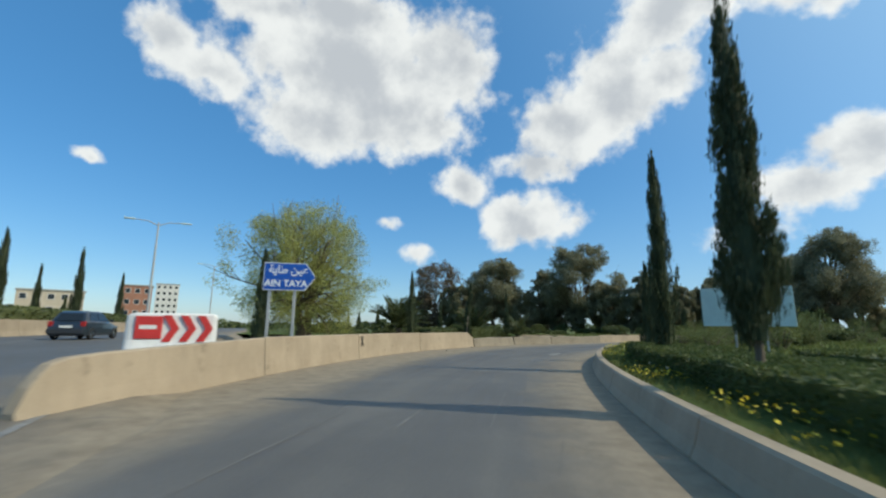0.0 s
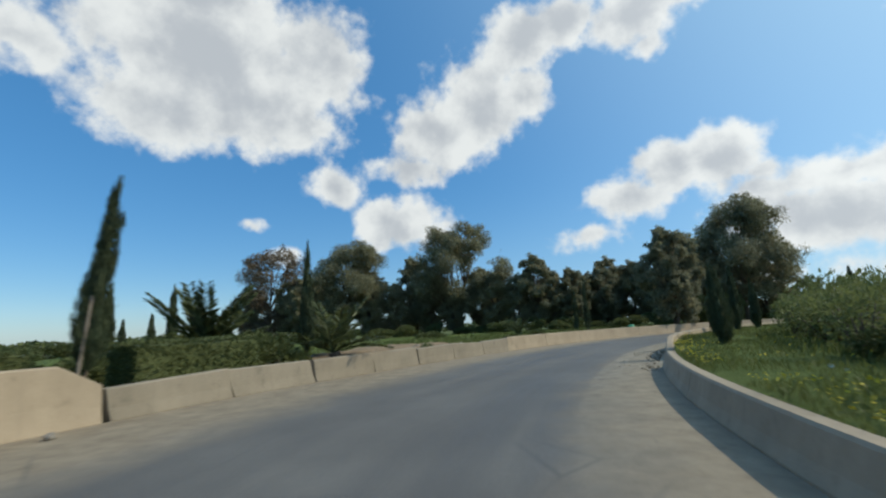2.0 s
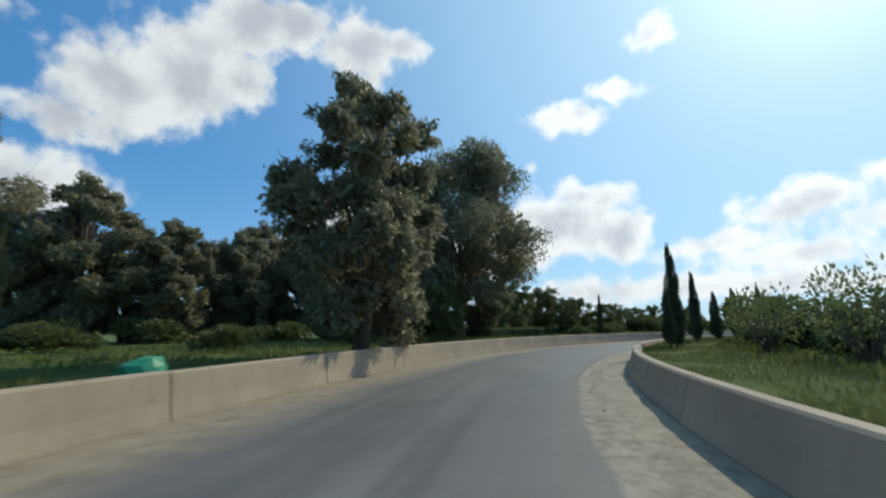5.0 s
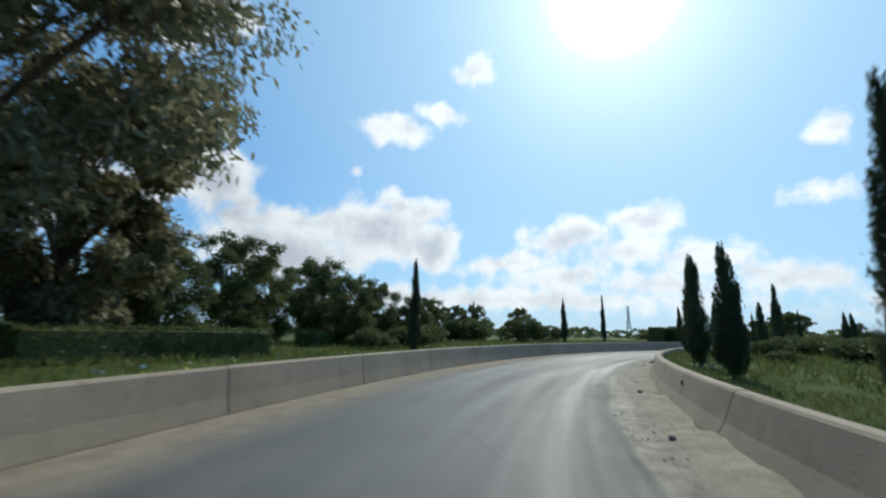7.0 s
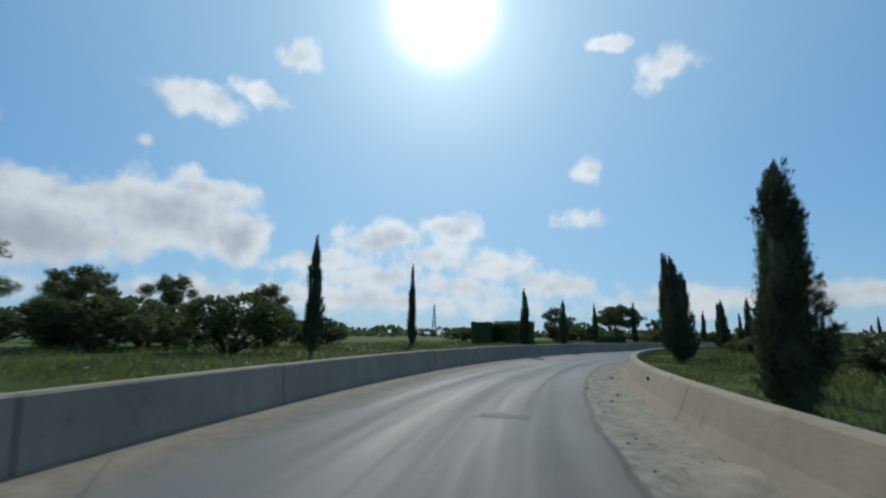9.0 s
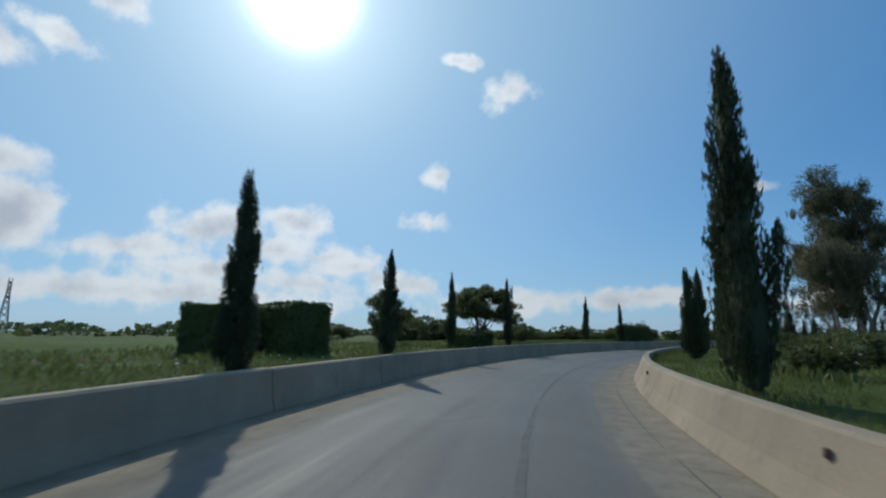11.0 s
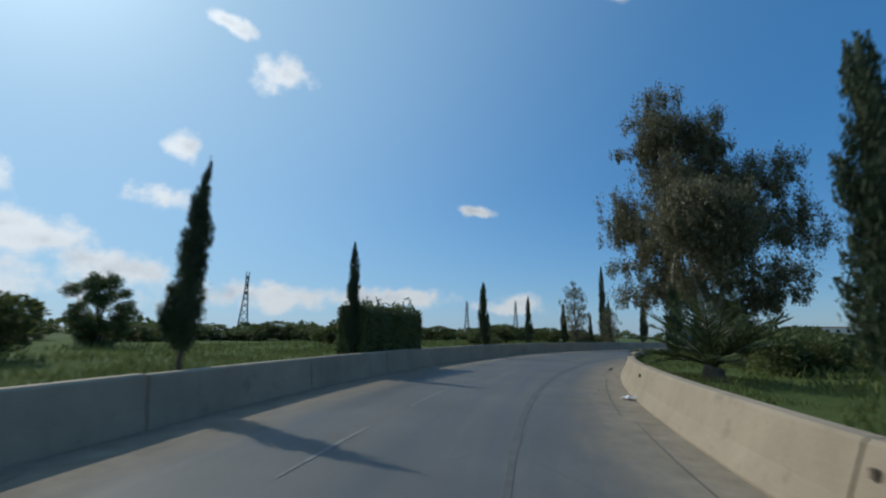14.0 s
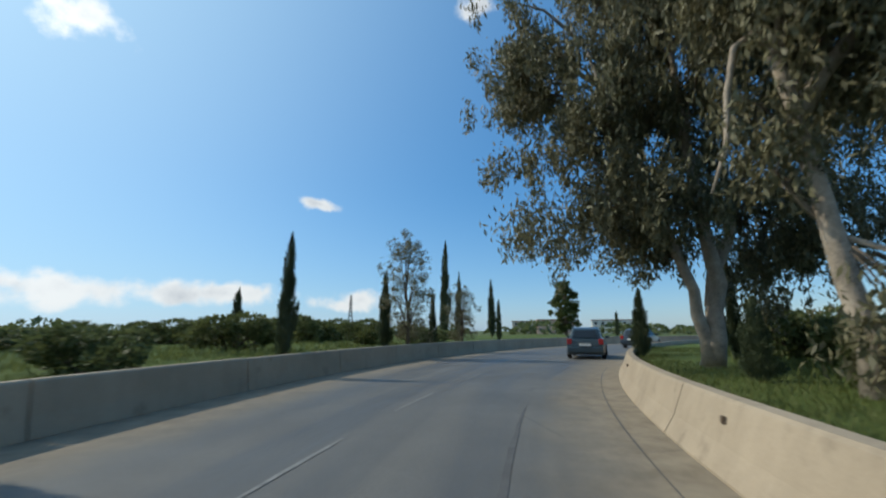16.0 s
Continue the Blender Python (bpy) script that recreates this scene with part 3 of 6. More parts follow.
# ---- ground, road, verges ----
OUT_Z, IN_Z = 0.44, 0.38
g = Geo()
ring = [3.0, 60.0, 200.0, 600.0, 1600.0, 4200.0]
n = 72
g.v.append((50.0, 30.0, -0.06))
for r in ring:
    g.v += [(50 + r * math.cos(2 * math.pi * k / n), 30 + r * math.sin(2 * math.pi * k / n), -0.06) for k in range(n)]
g.f += [(0, 1 + k, 1 + (k + 1) % n) for k in range(n)]
for i in range(len(ring) - 1):
    g.f += [(1 + n * i + k, 1 + n * i + n + k, 1 + n * i + n + (k + 1) % n, 1 + n * i + (k + 1) % n) for k in range(n)]
tagged(part("ground", g, FIELD), "flat green field reaching to the horizon", "ground", kind="structure")


def strip(name, rows, mat, label, category, uv=None):
    """A sheet through rows of points; uv: metres along and share across."""
    g = Geo()
    w = len(rows[0])
    g.v = [tuple(p) for r in rows for p in r]
    g.f = [(w * i + k, w * i + k + 1, w * i + w + k + 1, w * i + w + k) for i in range(len(rows) - 1) for k in range(w - 1)]
    me = g.mesh(name, True)
    if uv is not None:
        layer = me.uv_layers.new(name="UVMap")
        for loop in me.loops:
            layer.data[loop.index].uv = uv[loop.vertex_index]
    return tagged(part(name, me, mat), label, category, kind="structure")


rows, uv = [], []
for s in steps(S0, S1, 1.5):
    lo, hi = right_foot(s) - 0.32, left_foot(s) + 0.12
    rows.append([at(s, hi + (lo - hi) * k / 10, 0.004) for k in range(11)])
    uv += [(s, 1 - k / 10) for k in range(11)]
strip("road", rows, ASPHALT, "worn grey asphalt ramp with sandy edges, curving right", "road", uv)


def bumps(x, y, size, seed=0.0):
    return size * noise.noise(Vector((x * 0.35 + seed, y * 0.35, seed)))


def verge(name, s_from, s_to, side, label, base, wide):
    rows = []
    for s in steps(s_from, s_to, 2.0):
        foot = left_foot(s) if side > 0 else right_foot(s)
        row = []
        for d in wide:
            rise = base * (1.0 if d < 30 else max(-0.02, 1 - (d - 30) / 45)) if d > 0.35 else base * 0.95
            q = at(s, foot + side * d, 0)
            row.append((q.x, q.y, rise + (bumps(q.x, q.y, 0.10, side) if d > 0.6 else 0)))
        rows.append(row if side > 0 else row[::-1])
    return strip(name, [r[::-1] for r in rows], GRASS, label, "grass verge")


verge("grass_verge", 30.5, S1, 1, "uneven green grass verge outside the curve", OUT_Z, [0.3, 0.7, 1.3, 2, 3, 4.5, 6, 8, 11, 15, 20, 27, 36, 48, 62, 76])
verge("grass_verge", S0, S1, -1, "green grass island inside the curve", IN_Z, [0.60, 0.8, 1.3, 2, 3, 4.5, 6, 8, 11, 15, 19, 23])
rim = [at(s, right_foot(s) - 22.8, IN_Z - 0.02) for s in steps(S0, S1, 4.0)]
g = Geo()
g.v = [(50.0, 12.0, IN_Z)] + [tuple(p) for p in rim]
g.f = [(0, i + 1, i) for i in range(1, len(rim))] + [(0, 1, len(rim))]
tagged(part("island_meadow", g, GRASS), "rough green meadow in the middle of the loop", "meadow", kind="structure")

# ---- barriers ----
def barrier_piece(parent, s_a, s_b, side, high, gap=0.012, lean=0.0, tip=0.0, tail=0.0, skew=0.0, slope=0.0):
    """One cast length of wall with a sloping foot, between two places along the ramp. tip, tail: lower its first and last end."""
    back = 0.38 if side < 0 else 0.20  # how far the crest stands behind the line of the foot
    g, rows = Geo(), []
    pts = steps(s_a + gap, s_b - gap, 0.12 if tip or tail else 1.0)
    for i, s in enumerate(pts):
        foot = left_foot(s) if side > 0 else right_foot(s)
        nose = np.interp(s - s_a, [0, 0.12, 0.35, 0.62, 1.2, 5.7], [0.14, 0.46, 0.76, 0.84, 0.88, 1.0]) if side > 0 else np.interp(s - s_a, [0, 0.3, 1.3, 2.4], [0.16, 0.34, 0.80, 1.0])
        down = (float(nose) if tip else 1.0) - tail * max(0.0, 1 - (s_b - s) / 0.6)
        wob = 0.008 * noise.noise(Vector((s * 0.9, side * 3.1, high)))
        d0 = 0.11 if side > 0 else float(np.interp(s, [50, 85], [0.24, 0.10]))
        shape = [(d0, 0.0), (d0, 0.05), (d0 + 0.45 * (back - d0), 0.40 * high), (back - 0.015, high - 0.03), (back + 0.015, high), (back + 0.17, high), (back + 0.20, high - 0.03), (back + 0.24, 0.25), (back + 0.30, 0.0)]
        settle = 1 + slope * ((s - s_a) / (s_b - s_a) - 0.5)
        row = [at(s - skew * (z - 0.3), foot + side * (d + lean * z + wob), z * down * settle - 0.02) for d, z in shape]
        rows.append(row if side < 0 else row[::-1])
    g.sweep(rows)
    return part("concrete_length", g, WEATHERED if side > 0 and high < 0.7 else CONCRETE, parent)


def barrier(label, side, spans):
    wall = thing("concrete_barrier", label, "barrier", "walls along the ramp")
    for s_from, s_to, length, high, lean, tip in spans:
        n = max(1, round((s_to - s_from) / length))
        for i in range(n):
            jig = 0.025 * random.uniform(-1, 1)
            barrier_piece(wall, s_from + (s_to - s_from) * i / n, s_from + (s_to - s_from) * (i + 1) / n, side, high + (jig if length < 3.5 else 0.3 * jig), 0.022 if length < 3.5 else 0.016, lean * random.uniform(-1, 1), tip if i == 0 else 0.0, 0.36 if i == n - 1 and s_to == 28.45 else 0.0,
                          0.14 if length < 3.5 else 0.0, 0.14 * random.uniform(-1, 1) if length < 3.5 else 0.0)
    return wall


random.seed(3)
barrier("tall beige concrete barrier with a rounded tapering end", 1, [(4.75, 10.5, 5.75, 1.02, 0.0, 0.80), (10.5, 28.45, 6.0, 1.03, 0.0, 0.0)])
barrier("low cracked concrete barrier blocks beside bare soil", 1, [(28.50, 44.26, 2.25, 0.64, 0.10, 0.0)])
barrier("long beige concrete barrier outside the curve", 1, [(44.2, S1, 4.0, 0.73, 0.0, 0.0)])
barrier("grey concrete barrier beside flower bed", -1, [(S0, 35.9, 5.2, 0.46, 0.0, 0.0)])
barrier("stained concrete barrier inside the curve", -1, [(38.0, S1, 7.8, 0.66, 0.0, 0.85)])
# dusty earth lies in the break of the inner wall
rows = []
for s in steps(35.3, 39.2, 0.25):
    mid = max(0.0, 1 - abs(s - 37.0) / 1.5)
    foot = right_foot(s)
    row = []
    for d, z in ((-0.16 + 0.10 * mid, 0.006), (-0.30, 0.05), (-0.46, 0.16), (-0.62, 0.28), (-0.86, IN_Z + 0.01)):
        q = at(s, foot + d, 0)
        row.append((q.x, q.y, z + 0.05 * (0.03 < z < 0.3) * noise.noise(Vector((q.x * 2.3, q.y * 2.3, 4.0)))))
    rows.append(row)
strip("earth_bank", rows, DUST, "low dusty earth bank in a break of the barrier", "earth bank")

# ---- plants ----
def cypress_meshes(seed, tops=1, bare=0.04, count=15000, lean=0.0, full=1.0):
    """A column of upright feathery plumes, one metre high and wide; scaled where it stands."""
    rng = np.random.default_rng(seed)
    plumes = 150
    t0 = rng.beta(1.05, 1.25, plumes) * 0.93
    ang = rng.uniform(0, 2 * np.pi, plumes)

    def girth(t):
        return np.minimum(1.0, (t + 0.07) / 0.20) ** 0.6 * np.maximum(1 - t, 0) ** (0.60 / full)

    # the first plumes are leaders that stand up over the crown
    lead = tops + 1
    t0[:lead], reach = np.linspace(0.80, 0.68, lead), rng.uniform(0.07, 0.13, plumes)
    reach[:lead] = np.linspace(0.20, 0.15, lead)
    bulge = 1 + 0.20 * np.sin(3 * ang + 9 * t0 + seed) + 0.16 * np.sin(17 * t0 + 2 * ang + 2 * seed)
    r_in, r_out = 0.24 * girth(t0) * bulge, 0.47 * girth(t0 + 0.55 * reach) * bulge * rng.uniform(0.8, 1.16, plumes)
    r_in[:lead], r_out[:lead] = np.linspace(0.0, 0.14, lead), np.linspace(0.03, 0.20, lead)
    weight = (r_out + 0.10) * reach
    own = rng.choice(plumes, count, p=weight / weight.sum())
    u = rng.beta(1.0, 1.25, count)
    r = r_in[own] + (r_out - r_in)[own] * u
    thick = (0.085 * (1 - u) ** 0.6 + 0.012) * np.clip(girth(t0[own]) + 0.12, 0.2, 1)
    a = ang[own]
    z = bare + (1 - bare) * (t0[own] + reach[own] * u)
    sway = 0.05 * np.sin(5 * z + seed) * z
    side = rng.normal(0, 1, (count, 3)) * thick[:, None]
    z = np.maximum(z, bare + 0.004)
    centre = np.stack([r * np.cos(a) + side[:, 0] + lean * z**2, r * np.sin(a) + side[:, 1] + sway, z + 0.22 * side[:, 2]], 1)
    way = np.stack([0.30 * np.cos(a) + rng.normal(0, 0.22, count), 0.30 * np.sin(a) + rng.normal(0, 0.22, count), 0.16 + rng.uniform(0, 0.12, count)], 1)
    crown = leaves_mesh("crown", centre, way, rng.uniform(0.020, 0.046, count), 0.5, 0.3, rng)
    # dense dark heart, joined to the sprays
    hs = [0.01, 0.06, 0.15, 0.3, 0.5, 0.7, 0.85, 0.97]
    g = Geo().tube([(lean * h * h, 0.05 * math.sin(5 * h + seed) * h, bare + (1 - bare) * h) for h in hs], [0.25 * float(girth(h)) + 0.003 for h in hs], 8)
    return joined(crown, g), Geo().tube([(0, 0, -0.02), (0.01, 0, bare + 0.05), (lean * 0.1, 0, 0.3)], [0.085, 0.06, 0.03], 7).mesh("trunk", True)


def joined(me, geo):
    bm = bmesh.new()
    bm.from_mesh(me)
    extra = geo.mesh("extra")
    bm.from_mesh(extra)
    bm.to_mesh(me)
    bm.free()
    bpy.data.meshes.remove(extra)
    return me


CYPRESS_KINDS = [cypress_meshes(1), cypress_meshes(2, 3), cypress_meshes(3, 1, 0.10), cypress_meshes(4, 4, 0.03, 16000, 0.10, 1.3), cypress_meshes(5, 2, 0.14, 14000, -0.12), cypress_meshes(6, 1, 0.12, 17000, 0.0, 1.1)]
cypress_first = {}


def cypress(x, y, top, wide, kind=0, base=OUT_Z, turn=0.0, tilt=0.0, label="", tilt_way=0.0):
    x, y = clear(x, y, 0.2 * wide)
    high = top - base + 0.1
    m = Matrix.Translation((x, y, base - 0.06)) @ Euler((0, 0, radians(tilt_way))).to_matrix().to_4x4() @ Euler((radians(tilt), 0, 0)).to_matrix().to_4x4() @ Euler((0, 0, radians(turn))).to_matrix().to_4x4() @ Matrix.Diagonal((wide, wide, high, 1))
    if kind not in cypress_first:
        crown, trunk = CYPRESS_KINDS[kind]
        ob = thing("cypress", "dark green columnar cypress on grass", "tree", "cypresses")
        part("trunk", trunk, BARK, ob)
        part("crown", crown, CYPRESS, ob)
        ob.matrix_basis = m
        cypress_first[kind] = ob
    else:
        src = cypress_first[kind]
        ob = copy_thing(src, Matrix.Identity(4))
        ob.matrix_basis = m
    if label:
        ob["label"] = label
    return ob


def tree_meshes(seed, high, spread, bole, clumps=26, leaves=9000, leaf=0.30, droop=0.5, flat=0.75, stems=1, ratio=0.36, lowest=0.3, gaps=1.0, heart=0.55, fork=1):
    """A trunk with limbs that carry leafy clumps; returns crown and wood."""
    rng = np.random.default_rng(seed)
    wood = Geo()
    centres, sizes = [], []
    for st in range(stems):
        a0 = 2 * math.pi * st / stems + seed
        out = 0.0 if stems == 1 else 0.16 * spread
        trunk = [Vector((0.25 * st, 0, -0.1))]
        for k in range(1, 6):
            h = high * (0.8 if stems == 1 else 0.7) * k / 5
            trunk.append(Vector((out * (k / 5) * math.cos(a0) * 2 + rng.normal(0, 0.05 * spread * 0.5), out * (k / 5) * math.sin(a0) * 2 + rng.normal(0, 0.05 * spread * 0.5), h)))
        wood.tube(trunk, [bole * w for w in (1.25, 0.95, 0.75, 0.55, 0.35, 0.12)], 9)
        for c in range(clumps // stems):
            u = (c + 0.5) / (clumps // stems)
            zc = high * (lowest + (0.95 - lowest) * u)
            girth = math.sin(math.pi * min(1, max(0.0, (zc / high - lowest * 0.6) / (1.0 - lowest * 0.6))) ** 0.8) ** 0.7
            a = 2.4 * c + rng.uniform(-0.5, 0.5) + a0
            rad = spread * girth * rng.uniform(0.35, 0.95)
            axis = trunk[min(5, max(1, int(5 * zc / high / 0.8)))]
            q = Vector((axis.x + rad * math.cos(a), axis.y + rad * math.sin(a), zc + rng.uniform(-0.03, 0.03) * high))
            size = spread * rng.uniform(0.22, 0.40)
            centres.append(q), sizes.append(size)
            k = max(fork, min(4, int(5 * (zc / high) - 1)))
            root = trunk[k]
            mid = root.lerp(q, 0.5) + Vector((0, 0, 0.03 * high))
            wood.tube([root, mid, q], [bole * 0.32, bole * 0.2, bole * 0.06], 6)
            for _ in range(2):
                e = q + Vector(rng.normal(0, 0.5, 3)) * size
                wood.tube([mid.lerp(q, 0.6), e], [bole * 0.1, bole * 0.03], 4)
    big, sz = np.array([tuple(q) for q in centres]), np.array(sizes)
    tufts = 8
    d = rng.normal(size=(len(big) * tufts, 3))
    d /= np.linalg.norm(d, axis=1, keepdims=True)
    own = np.repeat(np.arange(len(big)), tufts)
    squash = np.array([1, 1, flat])
    tc = big[own] + d * squash * (sz[own] * rng.uniform(0.45, 0.95, len(own)))[:, None]
    ts = sz[own] * rng.uniform(0.26, 0.48, len(own))
    n_in = int(leaves * heart * 0.5)
    per = rng.choice(len(tc), leaves, p=ts**2 / np.sum(ts**2))
    d = rng.normal(size=(leaves, 3))
    d /= np.linalg.norm(d, axis=1, keepdims=True)
    shell = rng.uniform(0.15, 1.0, leaves) ** 0.5 * (1 + 0.16 * gaps * rng.normal(size=leaves))
    pos = tc[per] + d * squash * (ts[per] * shell)[:, None]
    way = d * (1 - droop) + np.array([0, 0, -droop]) + rng.normal(0, 0.35, (leaves, 3))
    size = leaf * rng.uniform(0.6, 1.3, leaves)
    if n_in:
        per = rng.choice(len(big), n_in, p=sz**3 / np.sum(sz**3))
        di = rng.normal(size=(n_in, 3))
        di /= np.linalg.norm(di, axis=1, keepdims=True)
        pos = np.concatenate([pos, big[per] + di * squash * (sz[per] * 0.72 * rng.uniform(0, 1, n_in) ** 0.4)[:, None]])
        way, size = np.concatenate([way, rng.normal(0, 1, (n_in, 3))]), np.concatenate([size, 2.0 * leaf * rng.uniform(0.7, 1.3, n_in)])
    crown = leaves_mesh("crown", pos, way, size, ratio, 0.3, rng)
    return crown, wood.mesh("trunk", True)


def tree(name, label, category, meshes, mat, bark, x, y, base, scale=1.0, turn=0.0, group="", tall=1.0):
    ob = thing(name, label, category, group)
    part("trunk", meshes[1], bark, ob)
    part("crown", meshes[0], mat, ob)
    ob.matrix_basis = Matrix.Translation((x, y, base - 0.05)) @ Euler((0, 0, radians(turn))).to_matrix().to_4x4() @ Matrix.Diagonal((scale, scale, scale * tall, 1))
    return ob


def again(ob, x, y, base, scale=1.0, turn=0.0, tall=1.0, label=""):
    made = copy_thing(ob, Matrix.Identity(4))
    made.matrix_basis = Matrix.Translation((x, y, base - 0.05)) @ Euler((0, 0, radians(turn))).to_matrix().to_4x4() @ Matrix.Diagonal((scale, scale, scale * tall, 1))
    if label:
        made["label"] = label
    return made


def bush_mesh(seed, leaves=4200, leaf=0.11, flat=0.8, lobes=7, ratio=0.45):
    """A rounded mass of leaves about two metres wide and one and a half high."""
    rng = np.random.default_rng(seed)
    cs = np.stack([rng.uniform(-0.6, 0.6, lobes), rng.uniform(-0.6, 0.6, lobes), rng.uniform(0.35, 0.95, lobes)], 1)
    per = rng.integers(0, lobes, leaves)
    d = rng.normal(size=(leaves, 3))
    d /= np.linalg.norm(d, axis=1, keepdims=True)
    pos = cs[per] + d * (rng.uniform(0.4, 1.0, leaves) ** 0.5 * (0.36 + 0.16 * ((per * 7) % 5) / 5))[:, None] * np.array([1.1, 1.1, flat])
    pos[:, 2] = np.abs(pos[:, 2])
    crown = leaves_mesh("crown", pos, d + rng.normal(0, 0.4, (leaves, 3)) + np.array([0, 0, 0.3]), leaf * rng.uniform(0.6, 1.4, leaves), ratio, 0.3, rng)
    g = Geo()
    for q in cs:
        g.tube([(0, 0, -0.05), (q[0] * 0.5, q[1] * 0.5, q[2] * 0.5), tuple(q)], [0.035, 0.025, 0.01], 5)
    return crown, g.mesh("stem", True)


def bush(name, label, category, meshes, mat, x, y, base, w, h, turn=0.0, group="shrubs"):
    ob = thing(name, label, category, group)
    part("stem", meshes[1], BARK, ob)
    part("crown", meshes[0], mat, ob)
    ob.matrix_basis = Matrix.Translation((x, y, base - 0.05)) @ Euler((0, 0, radians(turn))).to_matrix().to_4x4() @ Matrix.Diagonal((w / 2, w / 2, h / 1.45, 1))
    return ob


def bush_again(ob, x, y, base, w, h, turn=0.0, label=""):
    x, y = clear(x, y, 0.55 * w)
    made = copy_thing(ob, Matrix.Identity(4))
    made.matrix_basis = Matrix.Translation((x, y, base - 0.05)) @ Euler((0, 0, radians(turn))).to_matrix().to_4x4() @ Matrix.Diagonal((w / 2, w / 2, h / 1.45, 1))
    if label:
        made["label"] = label
    return made


def hedge(label, line, high, wide, base, seed, mat=HEDGE, density=170, leaf=0.10, sprig=0.0):
    """A clipped hedge along a line of places."""
    rng = np.random.default_rng(seed)
    ob = thing("clipped_hedge", label, "hedge", "clipped hedges")
    pts = [Vector((x, y, base)) for x, y in line]
    g, rows = Geo(), []
    for i, p in enumerate(pts):
        way = (pts[min(i + 1, len(pts) - 1)] - pts[max(i - 1, 0)]).normalized()
        across = Vector((-way.y, way.x, 0)) * (wide / 2 - 0.06)
        rows.append([p + across + Vector((0, 0, -0.05)), p + across * 1.02 + Vector((0, 0, high * 0.9)), p + across * 0.8 + Vector((0, 0, high - 0.05)), p - across * 0.8 + Vector((0, 0, high - 0.05)), p - across * 1.02 + Vector((0, 0, high * 0.9)), p - across + Vector((0, 0, -0.05))])
    g.sweep(rows)
    part("inner_thicket", g, mat, ob, "dense shaded inside of the hedge")
    for a, b in zip(pts[:-1], pts[1:]):
        pos, ways = [], []
        run = (b - a).length
        side = Vector((-(b - a).normalized().y, (b - a).normalized().x, 0))
        for face in range(4):
            area = run * (high if face < 2 else wide)
            k = int(area * density * (1.0 if face < 3 else 0))
            u = rng.uniform(0, 1, k)
            v = rng.uniform(0, 1, k)
            for uu, vv in zip(u, v):
                q = a.lerp(b, uu)
                lump = 0.05 * noise.noise(Vector((q.x * 1.7, q.y * 1.7, vv * 3 + face)))
                if face < 2:
                    sg = 1 if face == 0 else -1
                    pos.append(q + side * sg * (wide / 2 + lump) + Vector((0, 0, vv * high)))
                    ways.append(side * sg + Vector(rng.normal(0, 0.7, 3)))
                else:
                    pos.append(q + side * (vv - 0.5) * wide + Vector((0, 0, high + 1.5 * lump + sprig * max(0.0, noise.noise(q * 3.1 + side * vv * 4)) * rng.uniform(0, 1.6))))
                    ways.append(Vector((0, 0, 1)) + Vector(rng.normal(0, 0.7, 3)))
        me = leaves_mesh("foliage", np.array([tuple(p) for p in pos]), np.array([tuple(w) for w in ways]), leaf * rng.uniform(0.7, 1.5, len(pos)), 0.55, 0.3, rng)
        part("foliage", me, mat, ob)
    for e, sg in ((pts[0], -1), (pts[-1], 1)):
        pos, ways = [], []
        way = (pts[1] - pts[0]).normalized() if sg < 0 else (pts[-1] - pts[-2]).normalized()
        side = Vector((-way.y, way.x, 0))
        for _ in range(int(wide * high * density)):
            pos.append(e + way * sg * 0.03 + side * rng.uniform(-0.5, 0.5) * wide + Vector((0, 0, rng.uniform(0, 1) * high)))
            ways.append(way * sg + Vector(rng.normal(0, 0.7, 3)))
        me = leaves_mesh("foliage", np.array([tuple(p) for p in pos]), np.array([tuple(w) for w in ways]), leaf * rng.uniform(0.7, 1.5, len(pos)), 0.55, 0.3, rng)
        part("foliage", me, mat, ob)
    return ob


def palm(label, x, y, base, trunk_high, reach, seed, fronds=22, droop=0.5, blade=0.09):
    rng = np.random.default_rng(seed)
    ob = thing("palm", label, "palm", "palms", m=Matrix.Translation((x, y, base)))
    if trunk_high > 0.2:
        part("trunk", Geo().tube([(0, 0, -0.1), (0.05, 0, trunk_high * 0.5), (0, 0, trunk_high)], [0.26, 0.22, 0.2], 10), BARK, ob)
    for k in range(fronds):
        a, up = 2.4 * k, rng.uniform(0.25, 1.35)
        g, pos, way, size = Geo(), [], [], []
        spine = []
        for j in range(9):
            u = j / 8
            rr = reach * u * math.cos(up * (1 - 0.25 * u))
            spine.append(Vector((rr * math.cos(a), rr * math.sin(a), trunk_high + reach * (u * math.sin(up) - droop * u * u * math.cos(up)))))
        g.tube(spine, [0.03 - 0.026 * j / 8 for j in range(9)], 4)
        for j in range(36):
            u = 0.15 + 0.85 * j / 35
            q = spine[min(7, int(u * 8))].lerp(spine[min(8, int(u * 8) + 1)], u * 8 - int(u * 8))
            fw = (spine[min(8, int(u * 8) + 1)] - spine[min(7, int(u * 8))]).normalized()
            sd = fw.cross(Vector((0, 0, 1))).normalized()
            for sg in (-1, 1):
                ln = reach * 0.24 * (1 - 0.55 * abs(u - 0.45) * 1.6)
                w = (sd * sg + fw * 0.8 + Vector((0, 0, 0.15)) + Vector(rng.normal(0, 0.08, 3))).normalized()
                pos.append(q + w * ln * 0.5), way.append(w), size.append(ln)
        me = leaves_mesh("frond", np.array([tuple(p) for p in pos]), np.array([tuple(w) for w in way]), np.array(size), blade, 0.2, rng)
        part("frond", joined(me, g), PALM, ob)
    return ob


